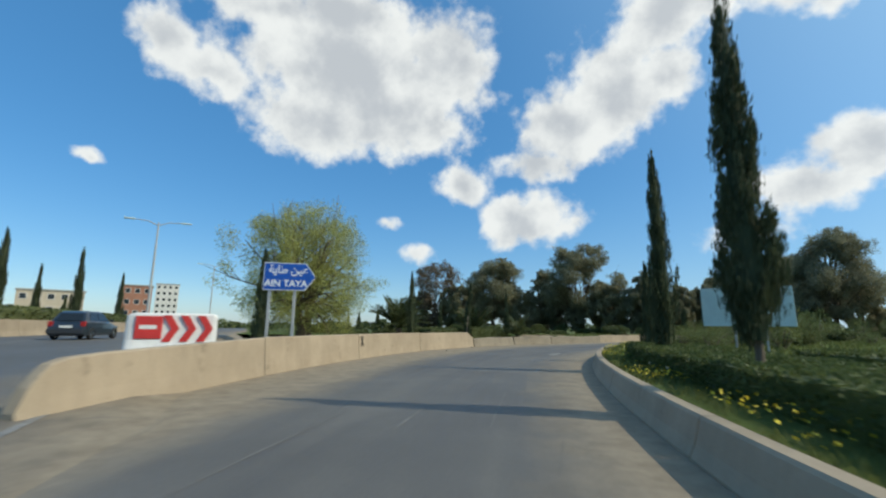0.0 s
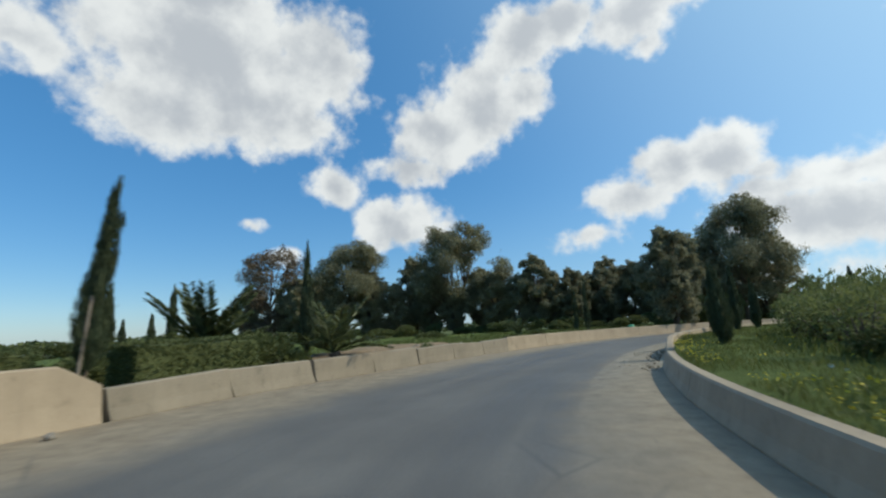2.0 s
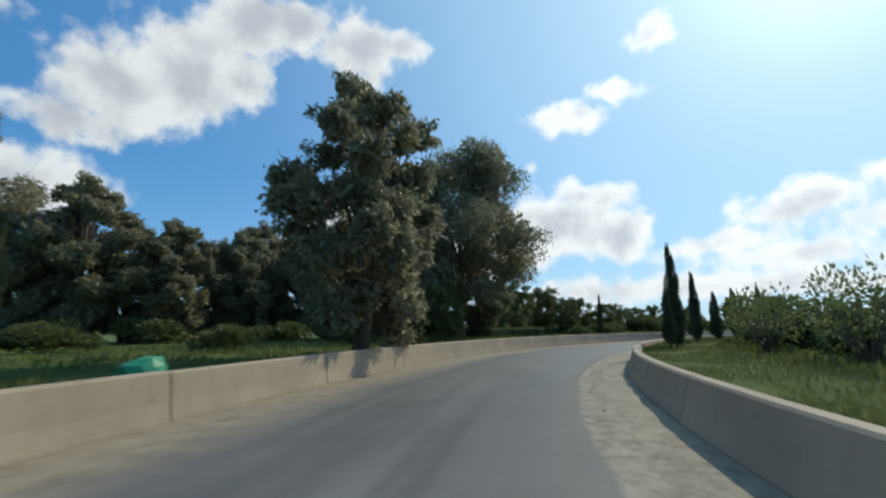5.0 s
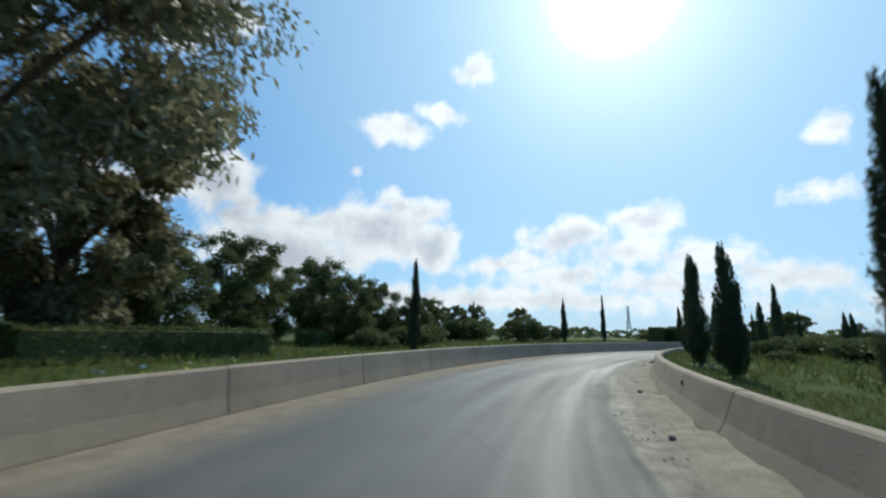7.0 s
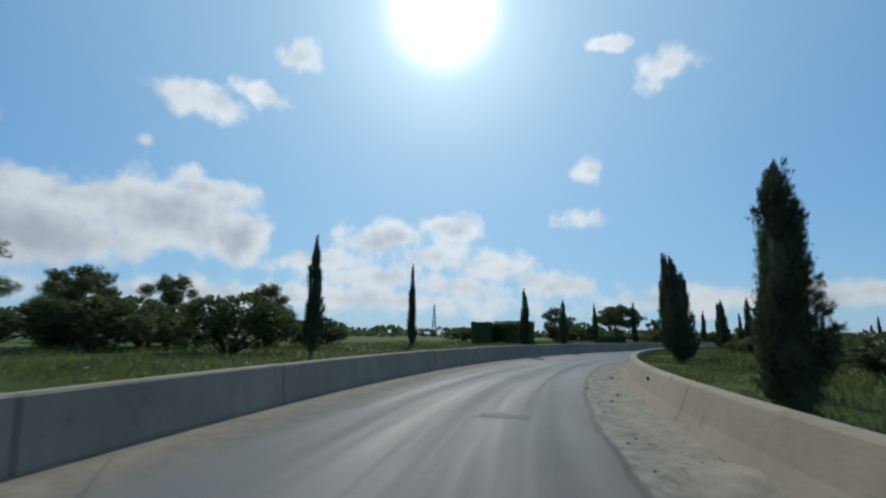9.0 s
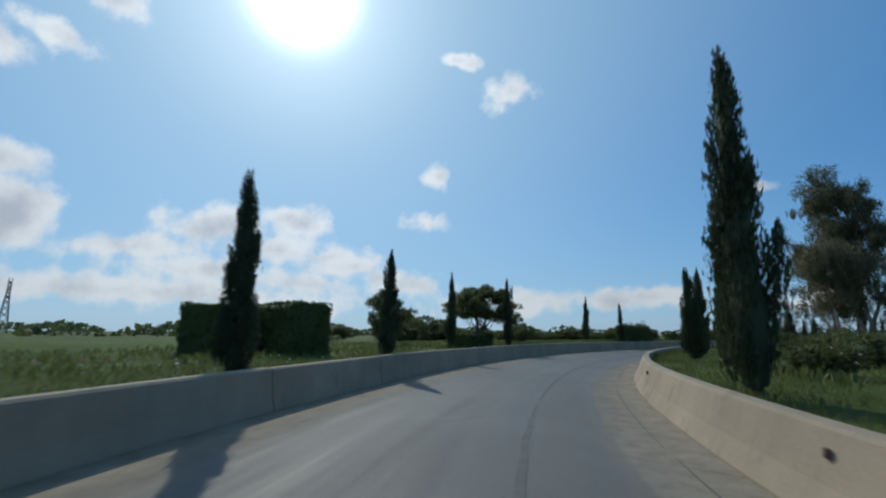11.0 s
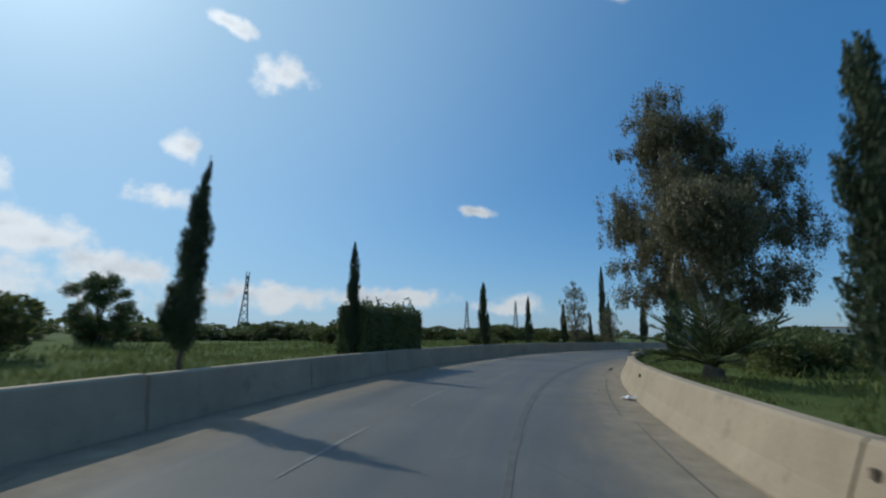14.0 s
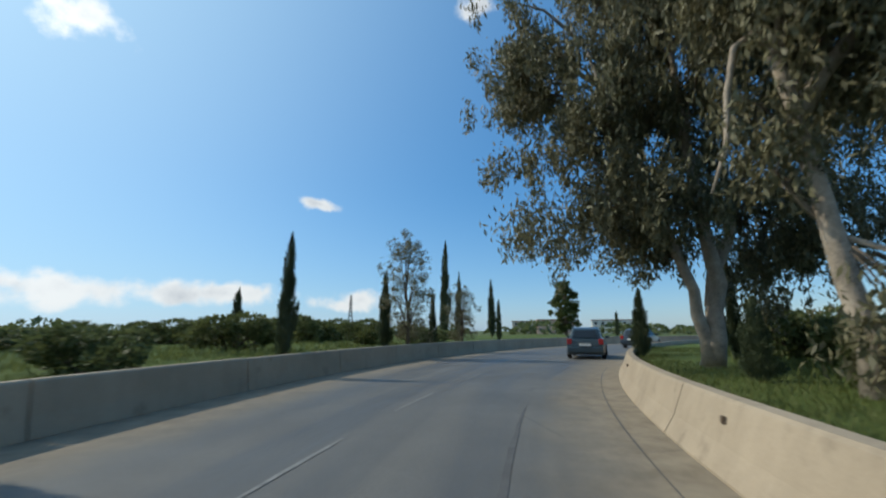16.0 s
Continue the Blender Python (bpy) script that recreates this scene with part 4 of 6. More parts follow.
# cypresses outside the curve
for x, y, top, wide, kind, turn in (
        (-8.58, 23.45, 4.4, 0.62, 1, 40), (-5.03, 37.02, 4.4, 0.55, 2, 15), (-13.17, 16.54, 4.8, 0.8, 0, 70), (-12.2, 41.5, 3.7, 0.6, 2, 10), (10.05, 54.25, 4.4, 0.5, 2, 10), (12.59, 64.92, 4.21, 0.6, 0, 80), (48.95, 70.85, 3.98, 0.58, 1, 20),
        (69.1, 69.0, 4.0, 0.62, 2, 0), (82.7, 67.5, 5.4, 0.6, 0, 200), (85.32, 60.42, 4.17, 0.78, 1, 30), (91.06, 56.54, 4.03, 0.82, 0, 70), (96.5, 52.4, 4.1, 0.61, 2, 110),
        (101.4, 46.9, 4.7, 0.62, 0, 150), (107.06, 36.91, 4.26, 0.69, 4, 20), (109.95, 30.96, 4.19, 0.65, 0, 210), (113.16, 18.54, 4.3, 0.74, 3, 60), (114.92, 10.15, 4.22, 0.66, 0, 15),
        (122.83, -28.57, 12.13, 1.55, 0, 0), (115.17, -8.44, 5.29, 0.62, 2, 90), (115.72, 2, 4.11, 0.75, 0, 120), (122.77, 3.87, 3.4, 0.74, 0, 45), (114.09, -0.99, 3.45, 0.5, 2, 5),
        (118.38, -33.9, 7.7, 1.22, 1, 0), (102.53, -54.32, 4.45, 0.95, 0, 0), (113.75, -15.39, 3.91, 0.57, 0, 30)):
    cypress(x, y, top, wide, kind, OUT_Z, turn)
cypress(-7.0, 30.45, 4.45, 0.58, 5, OUT_Z, 30, 5, "tilted dark cypress tied to a stake", 80)
stake = thing("stake", "thin pale wooden stake leaning beside the tilted cypress", "stake", m=pose(-6.95, 30.2, OUT_Z - 0.15))
part("pole", Geo().tube([(0, 0, 0), (0.06, 0.03, 0.9), (0.14, 0.05, 1.9)], [0.03, 0.026, 0.02], 7), PALE_BARK, stake)
part("tie", Geo().tube([(0.12 + 0.05 * math.cos(a), 0.05 + 0.05 * math.sin(a), 1.55) for a in (0, 1.2, 2.5, 3.8, 5.1, 6.28)], [0.008] * 6, 5), RUBBER, stake, "dark rubber tie")
# cypresses inside the curve
for x, y, top, wide, kind, turn, tilt in (
        (2.62, 7.4, 6.75, 0.86, 5, 0, 0), (2.78, 14.55, 6.85, 0.92, 1, 30, 0), (3.08, 19.2, 4.0, 0.62, 0, 60, 0), (3.98, 24.88, 2.03, 0.38, 0, 0, 0), (4.76, 23.64, 1.9, 0.35, 0, 20, 0),
        (5.21, 26.88, 1.95, 0.41, 0, 0, 0), (15.65, 46.4, 3.9, 0.78, 1, 10, 0), (13.1, 43.4, 2.68, 0.72, 2, 50, 0), (18.95, 49.5, 3.5, 0.66, 1, 110, 0), (10.7, 40.15, 3.05, 0.70, 3, 20, 0), (8.35, 36.45, 2.95, 0.66, 3, 140, 0),
        (34.2, 58.65, 4.85, 0.86, 1, 70, 0), (32.7, 58.3, 2.75, 0.62, 2, 15, 0), (40.6, 60.2, 4.3, 0.74, 0, 0, 0), (46.45, 61.1, 3.45, 0.80, 1, 30, 0), (51.1, 61.4, 4.05, 0.80, 3, 0, 0), (56.5, 61.2, 4.65, 0.72, 2, 80, 0), (62.15, 61.05, 3.5, 0.84, 3, 200, 0), (64.5, 59.5, 3.15, 0.66, 1, 120, 0), (72.6, 57.1, 4.2, 0.85, 3, 20, 0),
        (75.5, 55.3, 4.0, 0.85, 3, 90, 0), (81.6, 53.09, 5.99, 1.08, 0, 0, 0), (86.7, 47.0, 3.7, 0.82, 1, 50, 0), (89.2, 45.7, 3.7, 0.86, 1, 0, 0), (92.3, 41.6, 4.4, 0.85, 0, 45, 0), (95.4, 36.4, 3.9, 0.9, 1, 10, 0),
        (97.85, 32.7, 5.2, 1.2, 0, 100, 0), (100.6, 20.1, 2.7, 0.8, 4, 100, 0), (103.15, 18.9, 3.6, 0.95, 2, 0, 0), (103.6, 11.2, 1.9, 0.7, 0, 60, 0)):
    cypress(x, y, top, wide, kind, IN_Z, turn, tilt)
# far rows inside the loop
for i in range(14):
    x, y = 40 + 5.2 * i + 2.4 * math.sin(i * 2.1), 2 - 4 * math.cos(i * 1.3)
    cypress(x, y, 2.6 + 1.0 * abs(math.sin(i * 1.7)), 0.65 + 0.15 * math.sin(i), i % 3, IN_Z, 40 * i)

# eucalyptus
EUC_TALL = tree_meshes(11, 18.0, 7.8, 0.42, 48, 46000, 0.29, 0.55, 0.8, 1, 0.34, 0.22)
EUC_BROAD = tree_meshes(12, 17.0, 6.8, 0.32, 40, 60000, 0.22, 0.6, 0.85, 2, 0.34, 0.26)
EUC_DENSE = tree_meshes(13, 12.0, 3.9, 0.30, 40, 26000, 0.28, 0.45, 0.9, 1, 0.36, 0.12)
tall = tree("eucalyptus", "tall grey-green eucalyptus with an open crown", "tree", EUC_TALL, BELT_LIFTED, BARK, 36.64, 75.22, OUT_Z, 0.77, 0, "eucalyptus trees", 1.09)


def gum_tree(label, x, y, base, stems, masses, leaves, seed, dead_limb=None):
    """A roadside eucalyptus: bare pale stems, forking limbs and hanging leafy sprays. masses: centre and half sizes of parts of the crown."""
    rng = np.random.default_rng(seed)
    ob = thing("eucalyptus", label, "tree", "eucalyptus trees", m=Matrix.Translation((x, y, base - 0.05)))
    volume = np.array([a * b * c for _, (a, b, c) in masses])
    tips, size = [], []
    for (mid, half), share in zip(masses, volume / volume.sum()):
        for _ in range(max(5, round(185 * share))):
            d = rng.normal(size=3)
            d /= np.linalg.norm(d)
            tips.append(np.array(mid) + d * np.array(half) * rng.uniform(0.35, 1.0) ** 0.6)
            size.append(rng.uniform(0.55, 1.05))
    tips, size = np.array(tips), np.array(size)
    trunks = []
    for path, radius in stems:
        pts = [Vector(p) for p in path]
        bends = []
        for a, b in zip(pts[:-1], pts[1:]):
            for u in (0.0, 0.34, 0.67):
                bends.append(a.lerp(b, u) + Vector((*rng.normal(0, 0.35 * radius, 2), 0)))
        bends.append(pts[-1])
        n = len(bends)
        part("trunk", Geo().tube(bends, [radius * (1.25 if k == 0 else 1.0 - 0.8 * k / (n - 1)) for k in range(n)], 12).mesh("trunk", True), PALE_BARK, ob)
        trunks.append((bends, radius))
    twigs = Geo()
    for k, q in enumerate(tips):
        tip = Vector(q)
        bends, radius = min(trunks, key=lambda tr: min((p - tip).length for p in tr[0]))
        root = min((p for p in bends[3:]), key=lambda p: (p - tip).length + 1.2 * max(0.0, p.z - tip.z + 1.5))
        mid = root.lerp(tip, 0.55) + Vector((*rng.normal(0, 0.15, 2), 0.14 * (tip - root).length))
        thick = min(0.5 * radius, 0.022 * (tip - root).length + 0.015)
        if k % 4 == 0:
            part("limb", Geo().tube([root, mid, tip], [thick, thick * 0.6, 0.012], 6).mesh("limb", True), PALE_BARK, ob)
        else:
            twigs.tube([root.lerp(mid, 0.6), mid, tip], [thick * 0.45, thick * 0.35, 0.01], 4)
    tagged(part("twig_growth", twigs.mesh("twig_growth", True), BARK, ob), kind="stuff")
    if dead_limb:
        part("bare_limb", Geo().tube([Vector(p) for p in dead_limb], [0.07, 0.065, 0.06, 0.055, 0.045, 0.02][:len(dead_limb)], 8).mesh("bare_limb", True), PALE_BARK, ob, "bare reddish hanging limb")
    # sprays hang from each twig in a few strings
    strings = 9
    own = np.repeat(np.arange(len(tips)), strings)
    d = rng.normal(size=(len(own), 3)) * np.array([1, 1, 0.55])
    hang = tips[own] + d * (0.62 * size[own])[:, None]
    long = rng.uniform(0.5, 1.25, len(own)) * size[own]
    pick = rng.choice(len(own), leaves, p=long / long.sum())
    down = rng.uniform(-0.25, 1.0, leaves)
    girth = 0.09 + 0.15 * (1 - np.clip(down, 0, 1))
    pos = hang[pick] + rng.normal(size=(leaves, 3)) * (girth * size[own][pick])[:, None]
    pos[:, 2] -= down * long[pick]
    way = rng.normal(0, 0.5, (leaves, 3)) + np.array([0, 0, -0.9])
    part("crown", leaves_mesh("crown", pos, way, 0.20 * rng.uniform(0.6, 1.35, leaves), 0.30, 0.3, rng), EUCALYPT, ob)
    return ob


gum_tree("tall eucalyptus with forked pale peeling stems beside barrier", 103.4, 7.4, IN_Z,
         [([(0, 0, 0), (-0.2, 0.2, 2.2), (0.1, 0.3, 4.5), (0.3, 0.2, 9), (0.6, 0.3, 17.6)], 0.25), ([(0.1, 0.1, 0.1), (0.5, 0.3, 2.0), (1.5, 0.8, 5.0), (2.8, 1.0, 9.5)], 0.19), ([(-0.1, 0, 1.6), (-0.9, -0.4, 4.4), (-2.6, -1.0, 9.0)], 0.2)],
         [((2.6, 0.6, 9.2), (3.4, 3.0, 3.4)), ((1.0, 0.3, 13.4), (2.5, 2.3, 3.4)), ((1.7, 0.4, 15.9), (1.8, 1.7, 1.9)), ((1.6, 0.4, 17.3), (1.1, 1.1, 1.0)), ((-0.9, 0.0, 14.9), (1.7, 1.6, 1.5)), ((-3.1, -0.6, 11.6), (1.7, 1.6, 1.6)), ((-1.4, -0.2, 12.6), (2.1, 2.0, 1.9)), ((-4.7, -0.9, 9.4), (1.4, 1.4, 1.3)), ((3.0, 0.9, 5.6), (2.4, 2.2, 1.9)), ((-1.5, -0.4, 8.6), (2.1, 2.4, 3.0)), ((-5.1, -1.9, 7.9), (1.9, 1.7, 1.4)), ((-2.7, -1.4, 10.4), (1.8, 1.7, 1.7)), ((-4.0, -1.9, 5.0), (1.3, 1.4, 0.9)), ((-3.4, -1.5, 3.5), (1.4, 1.3, 0.9)), ((-1.9, -0.9, 2.9), (1.0, 0.9, 0.8)), ((3.2, 0.6, 13.8), (1.7, 1.6, 2.1)), ((1.0, 0.6, 5.6), (1.9, 1.9, 2.0)), ((1.5, 0.5, 3.7), (1.3, 1.2, 0.9)), ((-1.5, 0.1, 4.6), (1.3, 1.2, 1.2))], 142000, 51)
gum_tree("leaning eucalyptus with a bare hanging limb beside barrier", 102.8, 13.0, IN_Z,
         [([(0, 0, 0), (0.1, -0.1, 2.4), (0.45, -0.1, 4.6), (0.75, -0.1, 7.0), (0.6, 0.2, 9.4)], 0.185), ([(0.35, -0.1, 4.4), (-0.9, 0.1, 6.2), (-2.5, 0.2, 7.6)], 0.15)],
         [((-0.3, 0.2, 7.9), (1.7, 1.8, 1.5)), ((-1.6, 0.0, 6.9), (1.1, 1.2, 1.2)), ((-1.2, -0.4, 5.2), (0.9, 1.0, 0.8)), ((0.4, 0.6, 7.6), (1.2, 1.2, 1.6)), ((-0.6, 0.1, 1.2), (0.9, 0.8, 0.7)), ((0.9, 0.0, 4.3), (0.5, 0.6, 0.9))], 48000, 52,
         [(0.55, -0.1, 5.6), (0.75, 0.1, 5.9), (1.15, 0.15, 5.6), (1.35, 0.2, 4.8), (1.45, 0.2, 3.9), (1.75, 0.25, 3.1)])
tree("eucalyptus", "broad eucalyptus with a heavy rounded crown", "tree", EUC_BROAD, BELT_LIFTED, BARK, 2.1, 95.8, OUT_Z, 1.16, 0, "eucalyptus trees", 0.93)
dense = tree("eucalyptus", "dense dark eucalyptus leafy to the ground", "tree", EUC_DENSE, BELT_LIFTED, BARK, 21.2, 63.0, OUT_Z, 0.78, 0, "eucalyptus trees")
for src, x, y, sc, turn, tl in ((tall, -15.7, 95.0, 0.86, 60, 1.0), (dense, -5.1, 102.6, 1.14, 30, 1.0), (dense, 14.0, 88.2, 0.92, 70, 1.0),
                                (dense, 19.5, 87.8, 0.73, 10, 1.0), (dense, 27.6, 95.1, 0.92, 140, 1.0), (dense, 8.5, 90.4, 0.86, 220, 0.9),
                                (dense, 33.1, 89.7, 0.90, 300, 1.0), (dense, -21.5, 91.0, 0.80, 15, 1.0), (dense, -8.2, 94.5, 0.62, 190, 0.95), (dense, 6.6, 95.4, 0.86, 85, 1.0), (dense, -25.5, 96.5, 0.85, 250, 1.0), (dense, 23.2, 92.0, 0.70, 200, 1.0), (dense, 1.5, 93.5, 0.6, 40, 0.9), (tall, 37.2, 89.0, 0.75, 120, 1.0), (dense, 40.4, 77.0, 0.66, 60, 1.0), (dense, 33.4, 79.6, 0.60, 160, 1.0), (dense, -12.0, 93.0, 0.72, 50, 1.0), (dense, -2.2, 97.5, 0.80, 130, 1.0), (dense, 11.4, 89.0, 0.70, 260, 1.0), (dense, 16.8, 89.5, 0.72, 310, 1.0), (dense, 25.0, 90.5, 0.76, 20, 1.0), (dense, 30.4, 91.5, 0.82, 75, 1.0), (dense, -18.6, 93.5, 0.74, 145, 1.0), (dense, -33.5, 99.0, 0.78, 35, 1.0)):
    again(src, x, y, OUT_Z, 1.08 * sc, turn, tl / 1.06)
tree("broadleaf_tree", "bare-looking russet tree at the edge of the field", "tree", tree_meshes(14, 20.0, 8.0, 0.4, 30, 14000, 0.36, 0.3, 0.85, 1, 0.35, 0.12), RUSSET, BARK, -29.8, 98.0, 0, 0.90, 0, "field trees", 0.92)
low_tree = tree("broadleaf_tree", "rounded dark green tree behind the verge", "tree", tree_meshes(15, 7.2, 3.0, 0.2, 30, 23000, 0.15, 0.35, 0.85, 2, 0.34, 0.10), SHRUB, BARK, 49.6, 81.6, OUT_Z, 0.80, 0, "verge trees")
for x, y, sc, turn in ((43.4, 79.2, 0.50, 40), (44.5, 79.4, 0.62, 80), (52.6, 83.1, 0.70, 25), (56.6, 82.6, 0.78, 130), (59.4, 84.9, 0.70, 190), (63.6, 84.3, 0.52, 250), (54.3, 78.0, 0.56, 155), (61.4, 81.2, 0.62, 285), (66.6, 81.9, 0.42, 35), (109.5, 52.9, 0.58, 30), (28.2, 74.1, 0.69, 20), (83.3, 76.4, 0.53, 70), (81.7, 81.4, 0.57, 100), (74.9, 80.8, 0.5, 200), (64.4, 79.4, 0.52, 15), (70.4, 81.6, 0.56, 150), (77.9, 84.0, 0.52, 310), (31.3, 71.4, 0.5, 80), (33.6, 73.6, 0.56, 120), (27.6, 69.6, 0.46, 210)):
    again(low_tree, x, y, OUT_Z, sc, turn)
tree("acacia", "flat-topped acacia with several bare stems", "tree", tree_meshes(16, 4.7, 2.7, 0.12, 34, 26000, 0.12, 0.15, 0.6, 4, 0.4, 0.5), SHRUB, BARK, 104.9, 47.2, OUT_Z, 0.88, 20, "verge trees")
tree("plane_tree", "large pale green tree coming into leaf", "tree", tree_meshes(17, 10.2, 4.9, 0.36, 90, 92000, 0.105, 0.3, 0.95, 2, 0.6, 0.14, 1.0, 0.0, 2), FRESH, BARK, -18.4, 27.6, 0.0, 1.0, 0, "", 0.98)
young = tree("young_poplar", "thin young tree with sparse grey leaves", "tree", tree_meshes(18, 6.9, 1.75, 0.09, 36, 7200, 0.13, 0.2, 1.0, 1, 0.42, 0.10, 1.2, 0.0), EUCALYPT, BARK, 114.7, 1.7, OUT_Z, 0.84, 0, "young trees")
again(young, 113.9, -4.9, OUT_Z, 0.66, 90, 0.82)
again(young, 118.6, -7.5, OUT_Z, 0.5, 200, 0.7)
tree("pine_tree", "dark leaning pine beyond the bend", "tree", tree_meshes(19, 9.0, 2.6, 0.2, 34, 20000, 0.22, 0.2, 0.8, 1, 0.3, 0.12), HEDGE, BARK, 110.4, -56.0, OUT_Z, 1.05, 0)

# bushes
ROUND = bush_mesh(21)
LOOSE = bush_mesh(22, 2600, 0.15, 1.0, 9, 0.5)
rounded = bush("shrub", "rounded green shrub on grass", "shrub", ROUND, SHRUB, 67.8, 86.0, OUT_Z, 5.2, 3.0)
loose = bush("leafy_shrub", "tall loose shrub with large pale leaves", "shrub", LOOSE, SHRUB, 40.2, 57.4, IN_Z, 4.0, 2.7)
pale = bush("leafy_shrub", "sparse young shrub with pale green leaves in sun", "shrub", bush_mesh(23, 1250, 0.085, 1.15, 11, 0.5), PALE_SHRUB, *at(26.0, -9.4).xy, IN_Z, 2.2, 1.7)
for x, y, w, h in ((100.6, 4.6, 2.4, 1.9), (99.4, 7.2, 2.2, 1.5), (101.2, 9.6, 1.6, 1.2), (98.6, 2.4, 2.8, 2.0)):
    bush_again(loose, x, y, IN_Z, w, h, 41 * x, "tangled dark shrub at the foot of the eucalyptus trees")
for x, y, w, h in (
        (78.37, 80.37, 5.55, 2.91), (74.25, 73.98, 4.59, 2.76), (74.07, 79.73, 4.61, 2.61), (83.18, 73.66, 4.53, 2.07), (114.47, 38.93, 3.24, 2.11),
        (117.56, 24.77, 3.61, 1.84), (123.16, 16.07, 4.76, 2.06), (121.05, 5.89, 4.11, 1.97), (115.62, 14.9, 2.36, 1.26), (119.04, -2.12, 3.36, 1.85),
        (116.15, -4.57, 2.49, 1.33), (130.91, -9.72, 6.68, 2.5), (-10.18, 22.05, 2.18, 1.02), (-8.28, 25.49, 1.83, 0.92), (-11.34, 19.11, 2.21, 0.96),
        (-5.5, 35.6, 2.5, 1.75), (-6.4, 34.9, 1.9, 1.3), (-4.9, 36.3, 1.4, 0.9), (-9.8, 37.2, 2.6, 1.9), (-8.6, 30.4, 2.3, 1.35), (-10.2, 29.2, 2.6, 1.4), (-9.3, 32.9, 2.4, 1.3), (-12.3, 31.6, 3.0, 1.7), (-14.6, 35.5, 3.4, 1.9), (-0.84, 41.3, 1.45, 0.86), (6.23, 49.67, 1.1, 0.76),
        (-1.81, 65.24, 3.36, 1.34), (-18.19, 72.88, 5.36, 2.01), (-8.94, 79.9, 5.38, 2.02), (7.23, 78.05, 4.69, 1.74), (13.52, 73.83, 3.37, 1.48),
        (18.91, 70.49, 2.7, 1.35), (85.25, 95.33, 6.93, 2.69), (114.35, 63.87, 5.84, 2.09), (122.54, 56.49, 5.73, 2.13), (128.06, 40.71, 5.66, 1.94),
        (55.42, 75.15, 3.14, 1.41), (51.68, 74.53, 2.41, 1.21), (62.53, 77.25, 4.01, 1.6), (135.76, 17.68, 6.35, 2.06), (140.9, -24.98, 7.46, 2.49)):
    bush_again(rounded, x, y, OUT_Z if x > 0 else 0.0, w, h, 37 * x)
for s, off, w, h, which in (
        (23.37, -6.5, 2.04, 1.1, 1), (26.6, -5.5, 1.87, 1.19, 1), (29.81, -7, 2.38, 1.36, 1), (32.39, -6, 1.87, 1.1, 0), (38.36, -6.5, 2.21, 1.27, 1),
        (42.48, -8.5, 2.72, 1.7, 1), (46.02, -8, 2.21, 1.36, 0), (55.7, -8.5, 2.55, 1.87, 1), (60.4, -7.5, 2.38, 1.87, 1), (69.4, -8, 2.72, 1.87, 1),
        (75.35, -7.5, 3.06, 2.21, 1), (86.71, -8.5, 3.4, 2.04, 1), (92, -9, 2.55, 1.36, 0), (96.42, -10, 2.98, 1.44, 1), (103.47, -10, 2.89, 1.27, 1),
        (109.62, -9, 2.55, 1.19, 0), (114.84, -8, 2.89, 1.27, 1), (121.67, -9, 2.72, 1.19, 1), (127.46, -9, 3.06, 1.27, 0), (133.12, -9.5, 3.06, 1.36, 1),
        (138.75, -9, 2.55, 1.19, 1), (145.17, -9.5, 2.89, 1.27, 0), (150.78, -9, 2.55, 1.19, 1), (157.23, -9.5, 2.72, 1.36, 1), (163.61, -9, 2.72, 1.53, 1),
        (166.74, -6.4, 2.21, 1.36, 1), (172.03, -7.6, 2.55, 1.53, 1), (178.37, -8.5, 2.89, 1.7, 1), (184.77, -7, 2.55, 1.36, 0)):
    q = at(s, off)
    bush_again((pale if s < 64 else loose) if which else rounded, q.x, q.y, IN_Z, w, h, 53 * s)
for s, off, w, h in ((20.6, -4.6, 1.3, 0.6), (23.4, -4.3, 1.4, 0.65), (27.5, -8.4, 2.3, 1.8), (29.6, -5.2, 1.5, 0.95), (31.2, -7.8, 2.6, 2.4), (33.4, -5.6, 1.9, 1.6), (35.2, -8.4, 2.8, 2.6), (37.6, -6.8, 2.2, 2.0),
                     (40.8, -7.2, 2.2, 2.2), (43.6, -6.4, 1.9, 1.8), (45.4, -9.2, 2.8, 2.6), (48.4, -7.0, 2.2, 2.1), (51.0, -9.4, 2.8, 2.7), (53.5, -7.4, 2.2, 1.9), (57.8, -6.4, 2.3, 2.2), (66.5, -6.6, 2.4, 2.4), (72.0, -6.2, 2.6, 2.3), (78.6, -7.0, 2.6, 2.2)):
    q = at(s, off)
    bush_again(pale, q.x, q.y, IN_Z, w, h, 67 * s)
rng = np.random.default_rng(5)
for i in range(46):
    s, off = rng.uniform(8, 200), -rng.uniform(11, 21)
    q = at(s, off)
    bush_again(pale if s < 64 else (loose, rounded)[i % 2], q.x, q.y, IN_Z, rng.uniform(1.6, 3.2), rng.uniform(0.7, 1.7), 71 * i)

for i in range(22):
    q = at(33 + 1.15 * i + rng.uniform(-0.6, 0.6), -rng.uniform(6.2, 11.0))
    bush_again((pale, loose, pale)[i % 3], q.x, q.y, IN_Z, rng.uniform(1.6, 2.8), rng.uniform(0.9, 1.8), 53 * i)
for i in range(26):
    q = at(62 + 5.2 * i + rng.uniform(-2, 2), -rng.uniform(6.0, 11.0))
    bush_again((loose, rounded)[i % 2], q.x, q.y, IN_Z, rng.uniform(1.2, 2.2), rng.uniform(0.6, 1.25), 59 * i)

